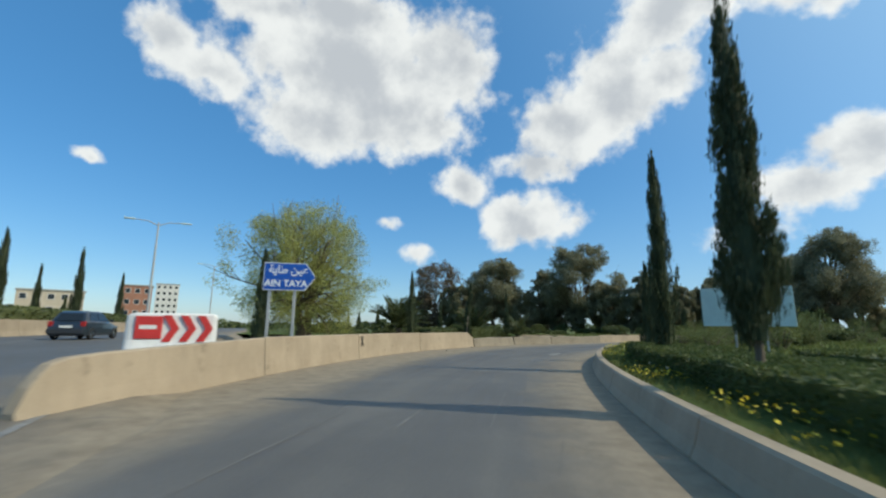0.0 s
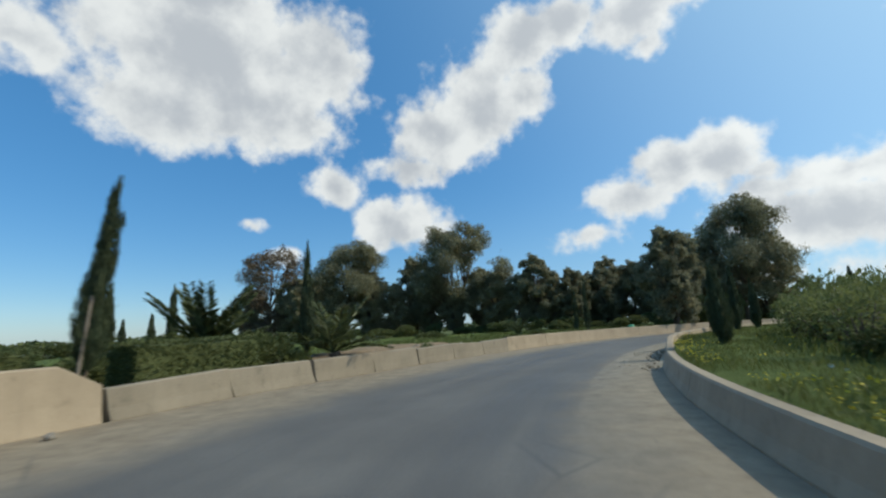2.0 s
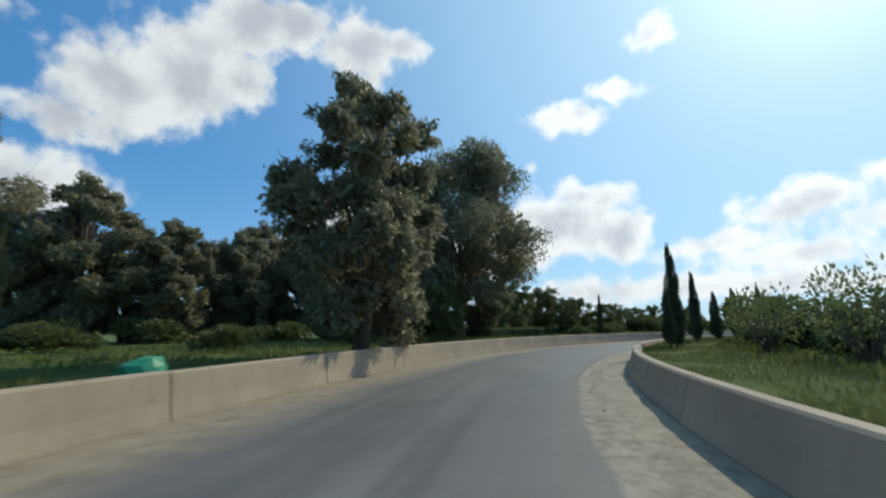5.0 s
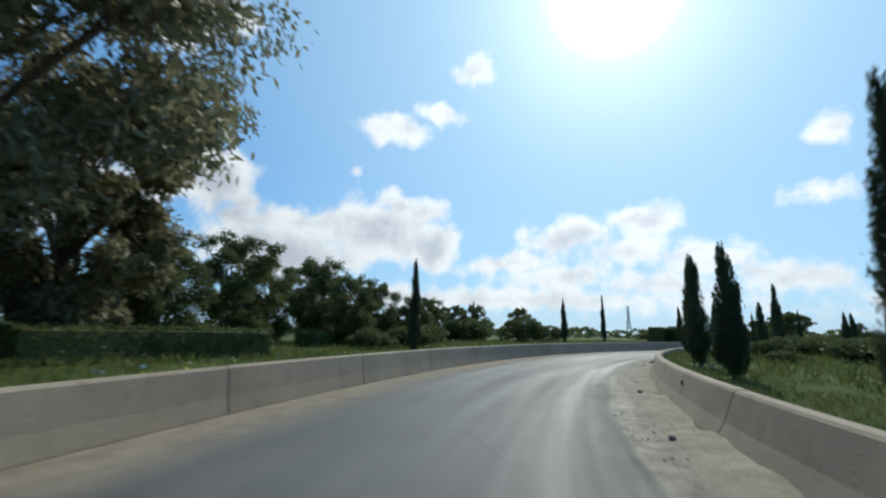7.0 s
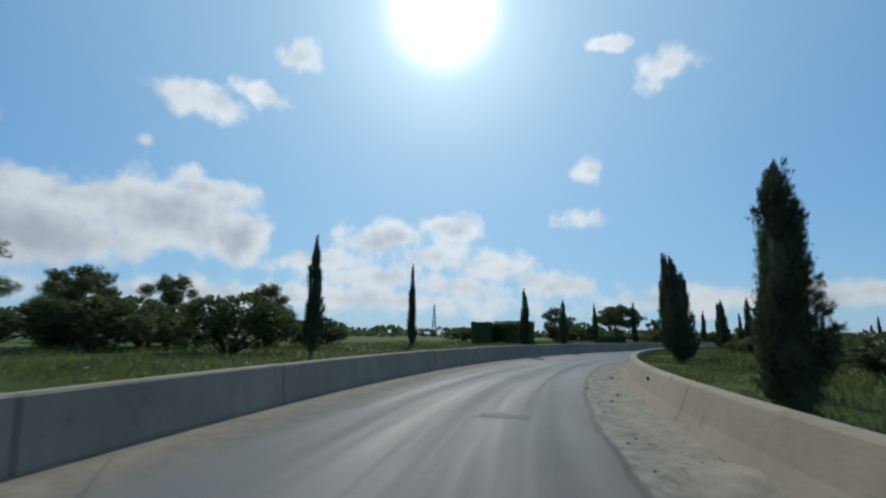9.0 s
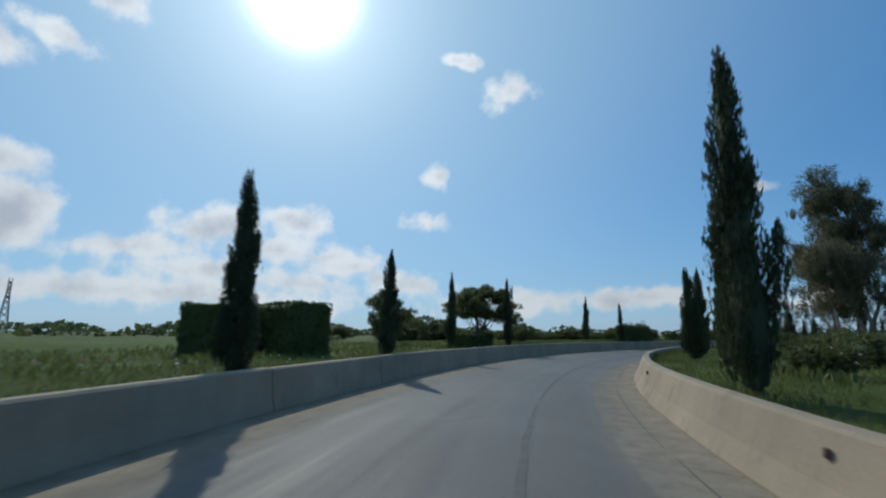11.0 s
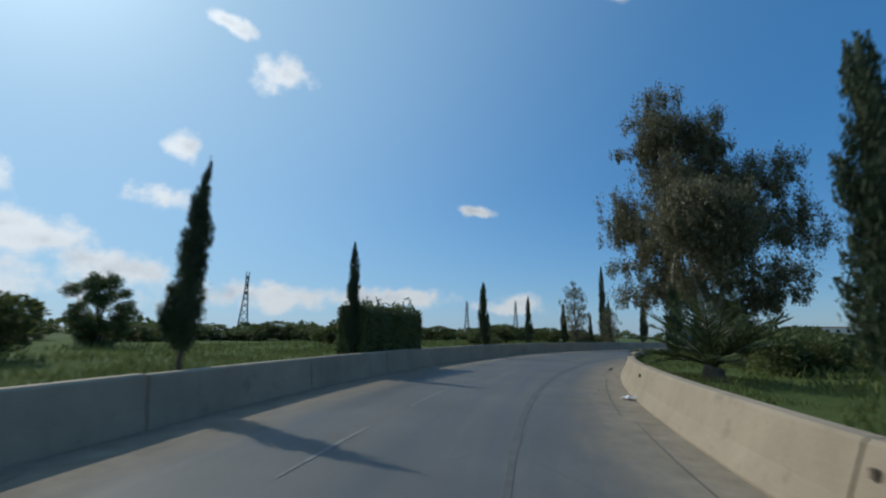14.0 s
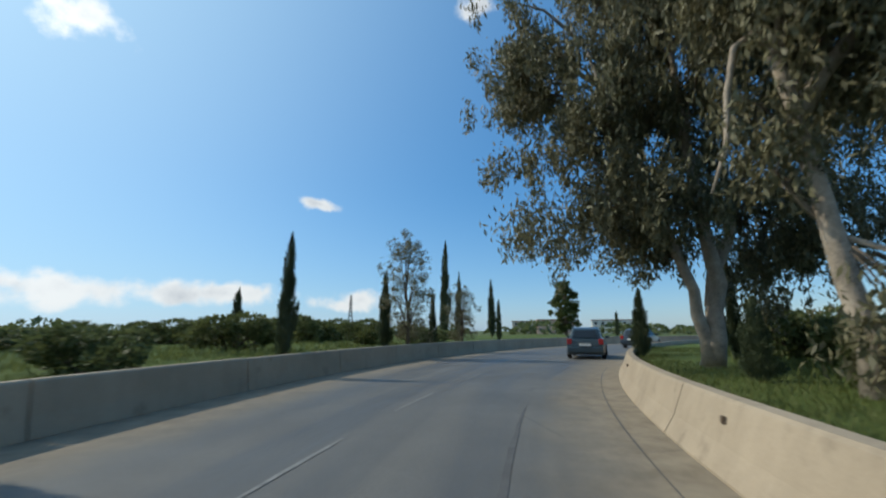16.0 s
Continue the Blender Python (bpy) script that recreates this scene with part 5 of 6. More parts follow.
# thickets along the far side of the outer meadow
for i, (x, y, w, h) in enumerate(((129.9, 43.0, 6.5, 3.9), (126.0, 47.5, 5.5, 3.2), (140.1, 35.6, 7.5, 2.3), (135.7, 39.7, 6.0, 2.0), (138.6, 22.0, 8.0, 2.0), (146.0, 28.0, 8.0, 2.2), (141.2, 0.9, 8.5, 1.7), (150.9, -2.2, 9.0, 1.9),
                                  (135.8, -3.3, 6.0, 2.5), (136.3, -12.9, 7.5, 2.4), (127.4, -8.5, 4.6, 2.8), (127.2, -13.4, 5.0, 2.7), (130.5, -20.5, 6.0, 2.4), (140.3, 26.6, 7.5, 2.3), (140.5, 13.2, 8.0, 2.1), (148.0, 8.0, 9.0, 2.2), (127.0, -27.0, 5.5, 2.2), (121.0, -22.0, 4.0, 1.7), (133.0, 30.0, 5.0, 1.9), (131.5, 9.5, 5.2, 1.7))):
    bush_again((rounded, loose, rounded)[i % 3], x, y, 0.1, w, h, 61 * i)
again(low_tree, 124.3, 34.3, 0.2, 0.52, 45)
again(low_tree, 131.0, 46.0, 0.2, 0.60, 95)

# undergrowth at the foot of the eucalyptus belt
for i, (x, y) in enumerate(((-22.4, 88.5), (-18.2, 89.2), (-14.5, 88.1), (-10.2, 90.3), (-5.4, 88.6), (-1.4, 92.0), (3.7, 89.4), (7.6, 90.3), (12.8, 85.7), (17.9, 86.4), (22.1, 85.0), (25.6, 83.1), (30.7, 84.4), (35.5, 80.1), (38.5, 78.6))):
    bush_again((rounded, loose)[i % 2], x, y, 0.1, 4.6 + 1.4 * math.sin(i * 2.3), 2.1 + 0.6 * math.sin(i * 1.7), 47 * i)

# hedges
def arc(s_a, s_b, off, n=6):
    return [tuple(at(s_a + (s_b - s_a) * i / n, off).xy) for i in range(n + 1)]


hedge("low dark clipped hedge behind the flower bed", arc(0.6, 16.4, -3.95, 8), 0.47, 2.1, IN_Z, 31, HEDGE, 420, 0.065)
hedge("second clipped hedge row in the island", arc(2, 12, -6.6, 6), 0.5, 1.1, IN_Z, 32, HEDGE, 300, 0.075)
hedge("clipped hedge close behind the low barrier blocks", [tuple(at(q, left_foot(q) + 1.45).xy) for q in (29.5, 30.8, 32.1)], 0.88, 1.0, OUT_Z, 39, SHRUB, 420, 0.075, 0.08)
hedge("clipped hedge behind the end of the tall barrier", [tuple(at(q, left_foot(q) + 1.6).xy) for q in (25.2, 26.6, 28.0)], 0.82, 1.0, OUT_Z, 40, SHRUB, 380, 0.075, 0.08)
hedge("long clipped hedge under the eucalyptus", [(38.6, 74.6), (41.5, 75.0), (44.9, 74.3)], 0.82, 1.2, OUT_Z, 33, SHRUB, 170, 0.10, 0.12)
hedge("low clipped hedge beside the verge trees", [(51.5, 78.6), (56.5, 79.6)], 0.75, 1.2, OUT_Z, 34, SHRUB, 120, 0.11, 0.2)
hedge("square clipped hedge behind cypresses", [(95.2, 62.6), (98.6, 62.2)], 1.9, 1.8, OUT_Z, 35, HEDGE, 90, 0.13)
hedge("tall square clipped hedge behind cypresses", [(98.2, 60.6), (94.4, 58.9)], 2.0, 1.8, OUT_Z, 36, HEDGE, 90, 0.13)
hedge("long low hedge under the acacia", [(100.6, 50.6), (103.0, 47.8)], 0.9, 1.3, OUT_Z, 37, HEDGE, 90, 0.13)
hedge("square overgrown hedge with sprigs close behind the barrier", [tuple(at(164.6, 5.9).xy), tuple(at(166.3, 5.8).xy), tuple(at(168.1, 5.65).xy)], 1.7, 1.1, OUT_Z, 38, SHRUB, 240, 0.10, 0.45)

# palms
palm("young date palm with arching fronds", -4.2, 37.3, OUT_Z, 0.25, 2.0, 41, 15, 0.32, 0.17)
palm("stiff young palm behind the clipped hedge", -7.8, 36.0, OUT_Z, 0.45, 2.2, 46, 15, 0.12, 0.2)
palm("large bushy palm beside the pale tree", -11.4, 28.6, OUT_Z - 0.1, 0.9, 2.5, 42, 36, 0.42, 0.15)
palm("small palm on the verge", 4.9, 53.9, OUT_Z, 0.2, 1.5, 43, 16)
q = at(163.3, -3.9)
palm("palm with long grey-green fronds beside barrier", q.x, q.y, IN_Z, 0.3, 1.75, 44, 24, 0.3)
q = at(69, -8.0)
palm("small palm in the island", q.x, q.y, IN_Z, 0.4, 1.6, 45, 16)

# ---- direction sign ----
def text_mesh(words, size, spacing=1.0):
    """Lettering as a mesh, standing upright in the xz plane and centred."""
    c = bpy.data.curves.new("letters", "FONT")
    c.body, c.size, c.align_x, c.align_y, c.extrude, c.space_character, c.offset = words, size, "CENTER", "CENTER", 0.003, spacing, 0.010
    ob = new("letters", c)
    me = bpy.data.meshes.new_from_object(ob.evaluated_get(bpy.context.evaluated_depsgraph_get()))
    bpy.data.objects.remove(ob)
    me.transform(Matrix.Rotation(radians(90), 4, "X"))
    return me


def plate(outline, thick):
    """A flat board in the xz plane, its face towards -y."""
    g = Geo()
    n = len(outline)
    g.v = [(x, 0, z) for x, z in outline] + [(x, thick, z) for x, z in outline]
    g.f = [tuple(range(n)), tuple(range(2 * n - 1, n - 1, -1))] + [(i, n + i, n + (i + 1) % n, (i + 1) % n) for i in range(n)]
    return g


sign = thing("direction_sign", "blue arrow-shaped direction sign with white lettering on two posts", "road sign", m=pose(-9.05, 12.6, 0, 0, 0, 27) @ Matrix.Diagonal((0.76, 0.76, 0.80, 1)))
edge = [(-1.06, 3.12), (0.72, 3.12), (1.16, 3.70), (0.72, 4.28), (-1.06, 4.28)]
board = part("board", plate(edge, 0.03), SIGN_WHITE, sign, "white-edged board")
part("blue_face", plate([(x * 0.972 - 0.0, 3.70 + (z - 3.70) * 0.945) for x, z in edge], 0.006), SIGN_BLUE, board).location = (0, -0.007, 0)
letters = part("lettering", text_mesh("AIN TAYA", 0.40), SIGN_WHITE, board)
letters.location = (-0.10, -0.012, 3.40)
arabic = part("lettering", text_mesh("\ufe94\ufef3\ufe8e\ufec3 \ufee6\ufef4\ufecb", 0.46), SIGN_WHITE, board)
arabic.location = (-0.02, -0.012, 3.98)
for x in (-0.78, 0.28):
    part("post", Geo().box((x - 0.06, 0.05, -0.1), (x + 0.06, 0.13, 4.1), 0.008), POLE_GREY, sign)
    for z in (3.35, 4.05):
        part("clamp", Geo().box((x - 0.09, 0.03, z - 0.03), (x + 0.09, 0.05, z + 0.03), 0.005), STEEL, sign)

# ---- sign board seen from behind ----
billboard = thing("notice_board", "large blank grey-green board on steel posts", "notice board", m=pose(5.52, 16.22, 0, 0, 0, -19.8))
part("panel", Geo().box((-1.23, -0.02, 1.43), (1.23, 0.02, 2.68), 0.006), PANEL_GREY, billboard)
for x in (-0.36, 0.46):
    part("post", Geo().box((x - 0.03, 0.024, 0.3), (x + 0.03, 0.08, 2.6), 0.006), POLE_GREY, billboard)
for z in (1.6, 2.5):
    part("rail", Geo().box((-1.2, 0.022, z - 0.02), (1.2, 0.04, z + 0.02), 0.004), STEEL, billboard)

# ---- highway beside the ramp ----
HW_A = 39.0  # degrees by which it bears left of +y
hw_way = Vector((-math.sin(radians(HW_A)), math.cos(radians(HW_A)), 0))
hw_side = Vector((-math.cos(radians(HW_A)), -math.sin(radians(HW_A)), 0))
HW_O = Vector((-34.4, 20.1, 0))  # at the foot of its far wall


def hw_rise(along):
    return 0.55 * min(1.0, max(0.0, (along + 34) / 24))


def hw(along, left, z=0.0):
    q = HW_O + hw_way * along + hw_side * left
    return (q.x, q.y, z + hw_rise(along))


rows, uv = [], []
for k in range(0, 41):
    d = -60 + 5.0 * k
    edge_left = -12.3 + 0.012 * max(0, d + 30)
    rows.append([hw(d, edge_left * (1 - j / 10), -0.012) for j in range(10, -1, -1)] + [hw(d, edge_left - 1.2, -0.07 - hw_rise(d))])
    uv += [(d, 0.35 + 0.04 * j) for j in range(11)] + [(d, 0.95)]
strip("highway", [r[::-1] for r in rows][::-1], ASPHALT, "wide grey asphalt highway", "road", [w for r in [uv[i:i + 12][::-1] for i in range(0, len(uv), 12)][::-1] for w in r])
for left in (-11.6, -4.2, -0.7):
    g = Geo()
    rows = [[hw(d, left, -0.004), hw(d, left + 0.13, -0.004)] for d in range(-50, 130, 5)]
    g.v = [p for r in rows for p in r]
    g.f = [(2 * i, 2 * i + 1, 2 * i + 3, 2 * i + 2) for i in range(len(rows) - 1)]
    tagged(part("edge_line", g, LINE_PAINT), "worn white painted edge line", "road marking", "highway lines", "structure")
far_wall = thing("highway_wall", "pale concrete wall along the far side of the highway", "barrier", "walls along the highway")
for i in range(26):
    a, b = -30 + 6.0 * i, -30 + 6.0 * i + 5.97
    g = Geo()
    g.sweep([[Vector(hw(d, o, z)) for o, z in ((0, -0.1), (0.12, 0.3), (0.2, 1.05), (0.36, 1.05), (0.46, -0.1))] for d in (a, b)])
    part("concrete_length", g, CONCRETE, far_wall)
hedge("long roadside hedge behind the highway wall", [hw(d, 2.6)[:2] for d in range(-30, 120, 8)], 2.5, 2.2, 0.0, 51, SHRUB, 12, 0.34)

box = thing("water_barrier", "red and white plastic road barrier with chevron arrows", "barrier", m=pose(-10.9, 10.0, 0.22, 0, 0, 42) @ Matrix.Diagonal((1.12, 1.0, 1.36, 1)))
rows = []
for x, k in ((-1.0, 0.13), (-0.97, 0.06), (-0.90, 0.02), (-0.80, 0.0), (0.90, 0.0), (0.97, 0.03), (1.0, 0.07)):
    rows.append([Vector((x, y, z)) for y, z in ((-0.28 + k, 0.0), (-0.28 + k, 0.18), (-0.17 + 0.8 * k, 0.5), (-0.14 + 0.7 * k, 1.01 - k), (-0.10 + 0.4 * k, 1.05 - k), (0.10 - 0.4 * k, 1.05 - k), (0.14 - 0.7 * k, 1.01 - k), (0.17 - 0.8 * k, 0.5), (0.28 - k, 0.18), (0.28 - k, 0.0))])
part("shell", Geo().sweep(rows), WHITE_PLASTIC, box)
part("red_panel", Geo().box((-0.80, -0.205, 0.52), (-0.22, -0.165, 0.98), 0.015), RED_PLASTIC, box, "faded red end panel")
part("panel_text", Geo().box((-0.70, -0.213, 0.72), (-0.34, -0.206, 0.80)), WHITE_PLASTIC, box, "pale worn bar on the red panel")
for cx in (-0.12, 0.26, 0.64):
    chevron = part("chevron", plate([(cx - 0.10, 0.46), (cx + 0.08, 0.46), (cx + 0.27, 0.73), (cx + 0.08, 1.0), (cx - 0.10, 1.0), (cx + 0.09, 0.73)], 0.05), RED_PLASTIC, box, "red arrow stripe")
    chevron.location = (0, -0.21, 0)

# ---- street lamps ----
def street_lamp(x, y, high, turn):
    lamp = thing("street_lamp", "tall grey double-arm street lamp, unlit", "street lamp", "street lamps", m=pose(x, y, 0, 0, 0, turn))
    part("pole", Geo().tube([(0, 0, -0.05), (0, 0, high * 0.5), (0, 0, high)], [0.13, 0.1, 0.06], 10), POLE_GREY, lamp)
    part("base_plate", Geo().box((-0.22, -0.22, 0), (0.22, 0.22, 0.04), 0.008), STEEL, lamp)
    for sg in (-1, 1):
        part("arm", Geo().tube([(0, 0, high - 0.3), (sg * 0.8, 0, high + 0.05), (sg * 1.9, 0, high + 0.12)], [0.045, 0.04, 0.035], 8), POLE_GREY, lamp)
        part("lamp_head", Geo().box((sg * 2.2 - 0.42, -0.14, high + 0.06), (sg * 2.2 + 0.42, 0.14, high + 0.18), 0.03), PANEL_GREY, lamp)
    return lamp


street_lamp(-35.8, 30.0, 10.6, 45)
street_lamp(-58.5, 60.5, 11.6, 45)

# ---- pylons ----
def pylon(x, y, high, turn, label="tall steel lattice electricity pylon"):
    tower = thing("electricity_pylon", label, "pylon", "electricity pylons", m=pose(x, y, 0, 0, 0, turn))
    w0, w1 = high * 0.085, high * 0.022
    r = high * 0.0065

    def leg(k, z):
        w = w0 + (w1 - w0) * min(1, z / (high * 0.72)) ** 0.8
        return Vector(((1, 1, -1, -1)[k] * w, (1, -1, -1, 1)[k] * w, z))

    for k in range(4):
        part("leg", Geo().tube([leg(k, 0), leg(k, high * 0.35), leg(k, high * 0.72), leg(k, high)], [r * 1.5] * 3 + [r], 4), PYLON_GREY, tower)
    lattice = Geo()
    levels = [high * u for u in (0, 0.14, 0.27, 0.39, 0.5, 0.6, 0.69, 0.78, 0.87, 0.95)]
    for a, b in zip(levels[:-1], levels[1:]):
        for k in range(4):
            lattice.tube([leg(k, a), leg((k + 1) % 4, b)], [r * 0.7] * 2, 3)
            lattice.tube([leg((k + 1) % 4, a), leg(k, b)], [r * 0.7] * 2, 3)
    part("lattice", lattice, PYLON_GREY, tower)
    for z, reach in ((0.66, 0.17), (0.78, 0.21), (0.90, 0.15)):
        for sg in (-1, 1):
            arm = Geo()
            tip = Vector((sg * reach * high, 0, z * high))
            for k in range(4):
                arm.tube([leg(k, z * high + (0.03 * high if k % 2 else 0)), tip], [r, r * 0.8], 4)
            arm.tube([tip, tip - Vector((0, 0, 0.045 * high))], [r * 1.2] * 2, 5)
            part("cross_arm", arm, PYLON_GREY, tower)
    return tower


pylon(291.6, 165.5, 21.5, 20)
pylon(325.0, -71.0, 32.0, -30)
pylon(280.0, 75.0, 16.5, 10)
pylon(253.0, -170.0, 20.5, -40)
pylon(269.0, -255.0, 27.0, -50)

# ---- cars ----
def wheel(parent, x, y):
    tyre = Geo()
    rows = [[Vector((x + o, y + r * math.cos(a), 0.31 + r * math.sin(a))) for o, r in ((-0.09, 0.20), (-0.09, 0.29), (-0.05, 0.31), (0.05, 0.31), (0.09, 0.29), (0.09, 0.20))] for a in (2 * math.pi * k / 20 for k in range(21))]
    w = part("wheel", tyre.sweep(rows, False), RUBBER, parent)
    rim = Geo().tube([(x - 0.06, y, 0.31), (x + 0.06, y, 0.31)], [0.2, 0.2], 18)
    for k in range(6):
        a = k * math.pi / 3
        rim.box((x - 0.075, y - 0.02, 0.31 + 0.03), (x + 0.075, y + 0.02, 0.31 + 0.19), 0, Matrix.Translation((0, y, 0.31)) @ Matrix.Rotation(a, 4, "X") @ Matrix.Translation((0, -y, -0.31)))
    part("rim", rim, CHROME, w)
    return w


def hatchback(label, paint, m):
    """A small five-door car, its nose to +y."""
    car = thing("car", label, "car", "cars", m=m)
    # half widths and heights along the length: y, sill half width, belt half width, belt height, bottom
    prof = [(-1.92, 0.70, 0.70, 0.62, 0.34), (-1.86, 0.80, 0.80, 0.86, 0.24), (-1.70, 0.84, 0.82, 0.93, 0.20), (-1.0, 0.85, 0.83, 0.93, 0.20), (0.2, 0.85, 0.83, 0.91, 0.20), (0.85, 0.84, 0.81, 0.87, 0.20), (1.45, 0.82, 0.76, 0.78, 0.20), (1.82, 0.76, 0.66, 0.66, 0.24), (1.94, 0.62, 0.55, 0.52, 0.32)]
    rows = []
    for y, a, b, h, lo in prof:
        rows.append([Vector((sx * w, y, z)) for sx, w, z in ((1, a * 0.94, lo), (1, a, lo + 0.12), (1, a, (lo + h) / 2), (1, b, h - 0.05), (1, b * 0.93, h), (-1, b * 0.93, h), (-1, b, h - 0.05), (-1, a, (lo + h) / 2), (-1, a, lo + 0.12), (-1, a * 0.94, lo))])
    part("body", Geo().sweep(rows), paint, car, smooth=False)
    cab = [(-1.72, 0.74, 0.93, 0.95), (-1.45, 0.60, 1.38, 0.95), (-1.15, 0.585, 1.45, 0.95), (0.0, 0.575, 1.46, 0.94), (0.30, 0.57, 1.42, 0.93), (0.98, 0.70, 0.90, 0.88)]
    rows = [[Vector((sx * w, y, z)) for sx, w, z in ((1, 0.76, lo - 0.03), (1, w, h - 0.04), (1, w * 0.9, h), (-1, w * 0.9, h), (-1, w, h - 0.04), (-1, 0.76, lo - 0.03))] for y, w, h, lo in cab]
    part("roof", Geo().sweep(rows), paint, car)
    glass = plate([(-0.56, 0.0), (0.56, 0.0), (0.47, 0.38), (-0.47, 0.38)], 0.012)
    rear = part("rear_window", glass, GLASS_DARK, car, "dark tinted rear window")
    rear.matrix_local = Matrix.Translation((0, -1.725, 0.98)) @ Matrix.Rotation(radians(-31), 4, "X")
    front = part("windscreen", plate([(-0.62, 0.0), (0.62, 0.0), (0.50, 0.74), (-0.50, 0.74)], 0.012), GLASS_DARK, car)
    front.matrix_local = Matrix.Translation((0, 1.0, 0.93)) @ Matrix.Rotation(radians(180), 4, "Z") @ Matrix.Rotation(radians(-52), 4, "X")
    for sg in (-1, 1):
        for y0, y1, ty0, ty1 in ((-1.35, -0.52, -1.18, -0.50), (-0.44, 0.62, -0.44, 0.22)):
            pane = Geo()
            pts = [(sg * 0.755, y0, 0.96), (sg * 0.755, y1, 0.95), (sg * 0.612, ty1, 1.36), (sg * 0.612, ty0, 1.36)]
            pane.v = [(x + sg * 0.012, y, z) for x, y, z in pts] + [(x - sg * 0.01, y, z) for x, y, z in pts]
            pane.f = [(0, 1, 2, 3), (7, 6, 5, 4), (0, 4, 5, 1), (1, 5, 6, 2), (2, 6, 7, 3), (3, 7, 4, 0)]
            part("side_window", pane, GLASS_DARK, car)
        part("tail_lamp", Geo().box((sg * 0.70 - 0.11, -1.915, 0.66), (sg * 0.70 + 0.11, -1.80, 0.92), 0.02), TAIL_RED, car, "red tail lamp")
        part("headlamp", Geo().box((sg * 0.60 - 0.14, 1.70, 0.56), (sg * 0.60 + 0.14, 1.86, 0.70), 0.02), CHROME, car)
        part("mirror", Geo().box((sg * 0.93 - 0.1, 0.55, 0.92), (sg * 0.93 + 0.1, 0.66, 1.05), 0.02), paint, car)
        for y in (-1.22, 1.28):
            wheel(car, sg * 0.78, y)
    part("rear_bumper", Geo().box((-0.80, -1.99, 0.30), (0.80, -1.84, 0.56), 0.03), paint, car)
    part("number_plate", Geo().box((-0.26, -2.0, 0.60), (0.26, -1.925, 0.71), 0.004), WHITE_PLASTIC, car, "plain pale plate")
    part("front_bumper", Geo().box((-0.72, 1.84, 0.28), (0.72, 1.98, 0.50), 0.03), paint, car)
    return car


def car_on(s, off, label, paint):
    q = at(s, off, 0.004)
    return hatchback(label, paint, pose(q.x, q.y, q.z, 0, 0, heading(s)))


hatchback("slate-blue hatchback driving away on the ramp", BLUE_PAINT, pose(106.7, -2.6, 0.004, 0, 0, -183))
car_on(210.5, 1.0, "dark saloon car further round the bend", DARK_PAINT)
hatchback("dark blue hatchback driving on the highway", DARK_PAINT, pose(*hw(-7.7, -5.6, -0.008), 0, 0, HW_A - 8))

# ---- buildings far beyond the highway ----
def house(label, x, y, turn, wide, deep, storeys, wall_mat, cols, roof_mat=ROOF_GREY, group="far buildings"):
    ob = thing("house", label, "building", group, m=pose(x, y, 0, 0, 0, turn))
    high = 3.0 * storeys
    part("wall", Geo().box((-wide / 2, -deep / 2, -0.1), (wide / 2, deep / 2, high), 0.02), wall_mat, ob)
    part("roof", Geo().box((-wide / 2 - 0.25, -deep / 2 - 0.25, high + 0.003), (wide / 2 + 0.25, deep / 2 + 0.25, high + 0.35), 0.02), roof_mat, ob)
    for f in range(storeys):
        for c in range(cols):
            x0 = -wide / 2 + wide * (c + 0.5) / cols
            win = part("window", Geo().box((x0 - 0.65, -deep / 2 - 0.06, 3 * f + 0.95), (x0 + 0.65, -deep / 2 - 0.004, 3 * f + 2.35), 0.01), PLASTER_WHITE, ob)
            part("pane", Geo().box((x0 - 0.55, -deep / 2 - 0.075, 3 * f + 1.05), (x0 + 0.55, -deep / 2 - 0.062, 3 * f + 2.25)), GLASS_DARK, win)
    return ob


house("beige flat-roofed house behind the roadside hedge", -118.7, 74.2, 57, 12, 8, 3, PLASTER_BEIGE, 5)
house("brick and white house with a flat roof", -116.7, 94.2, 49, 6.6, 6, 4, BRICK_RED, 3)
house("grey apartment block far off", -190.7, 169.3, 47, 9.5, 8, 7, PLASTER_WHITE, 4)
house("low pinkish house beyond the meadow", 122.0, -185.0, -170, 16, 9, 2, PLASTER_PINK, 5, ROOF_TILE, "houses beyond the meadow")
house("long pale house beyond the meadow", 95.0, -200.0, -178, 22, 9, 2, PLASTER_WHITE, 7, ROOF_TILE, "houses beyond the meadow")
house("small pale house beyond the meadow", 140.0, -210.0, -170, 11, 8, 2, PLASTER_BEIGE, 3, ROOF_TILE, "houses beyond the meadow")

# cypresses and bushes along the highway
for x, y, top, wide in (
        (-54.7, 29.3, 11.0, 1.5), (-64.3, 38.5, 9.0, 1.1), (-58.1, 39.1, 10.9, 1.4), (-63.5, 48.6, 9.0, 1.2), (-87.27, 56.78, 6.29, 1.52),
        (-14.73, 41.21, 3.68, 0.75), (-32.05, 70.43, 4.47, 1.09), (-36.72, 72.68, 4.11, 1.1), (-40.9, 76.36, 4.08, 1.03)):
    cypress(x, y, top, wide, 0, 0.0, 31 * x)
for x, y, w, h in (
        (-22.52, 43.49, 3.48, 1.39), (-27.7, 48.49, 4.19, 1.54), (-32.42, 55, 4.91, 1.82), (-20.52, 38.56, 2.82, 1.27), (-20.68, 52.54, 3.38, 1.49),
        (-38.68, 64.76, 6.24, 2.22), (-54.16, 37.19, 4.53, 3.02), (-61.04, 40.76, 4.54, 2.87), (-49.64, 46.51, 3.73, 2.54), (-17.49, 59.49, 4.7, 1.74)):
    bush_again(rounded, x, y, 0.0, w, h, 29 * x)

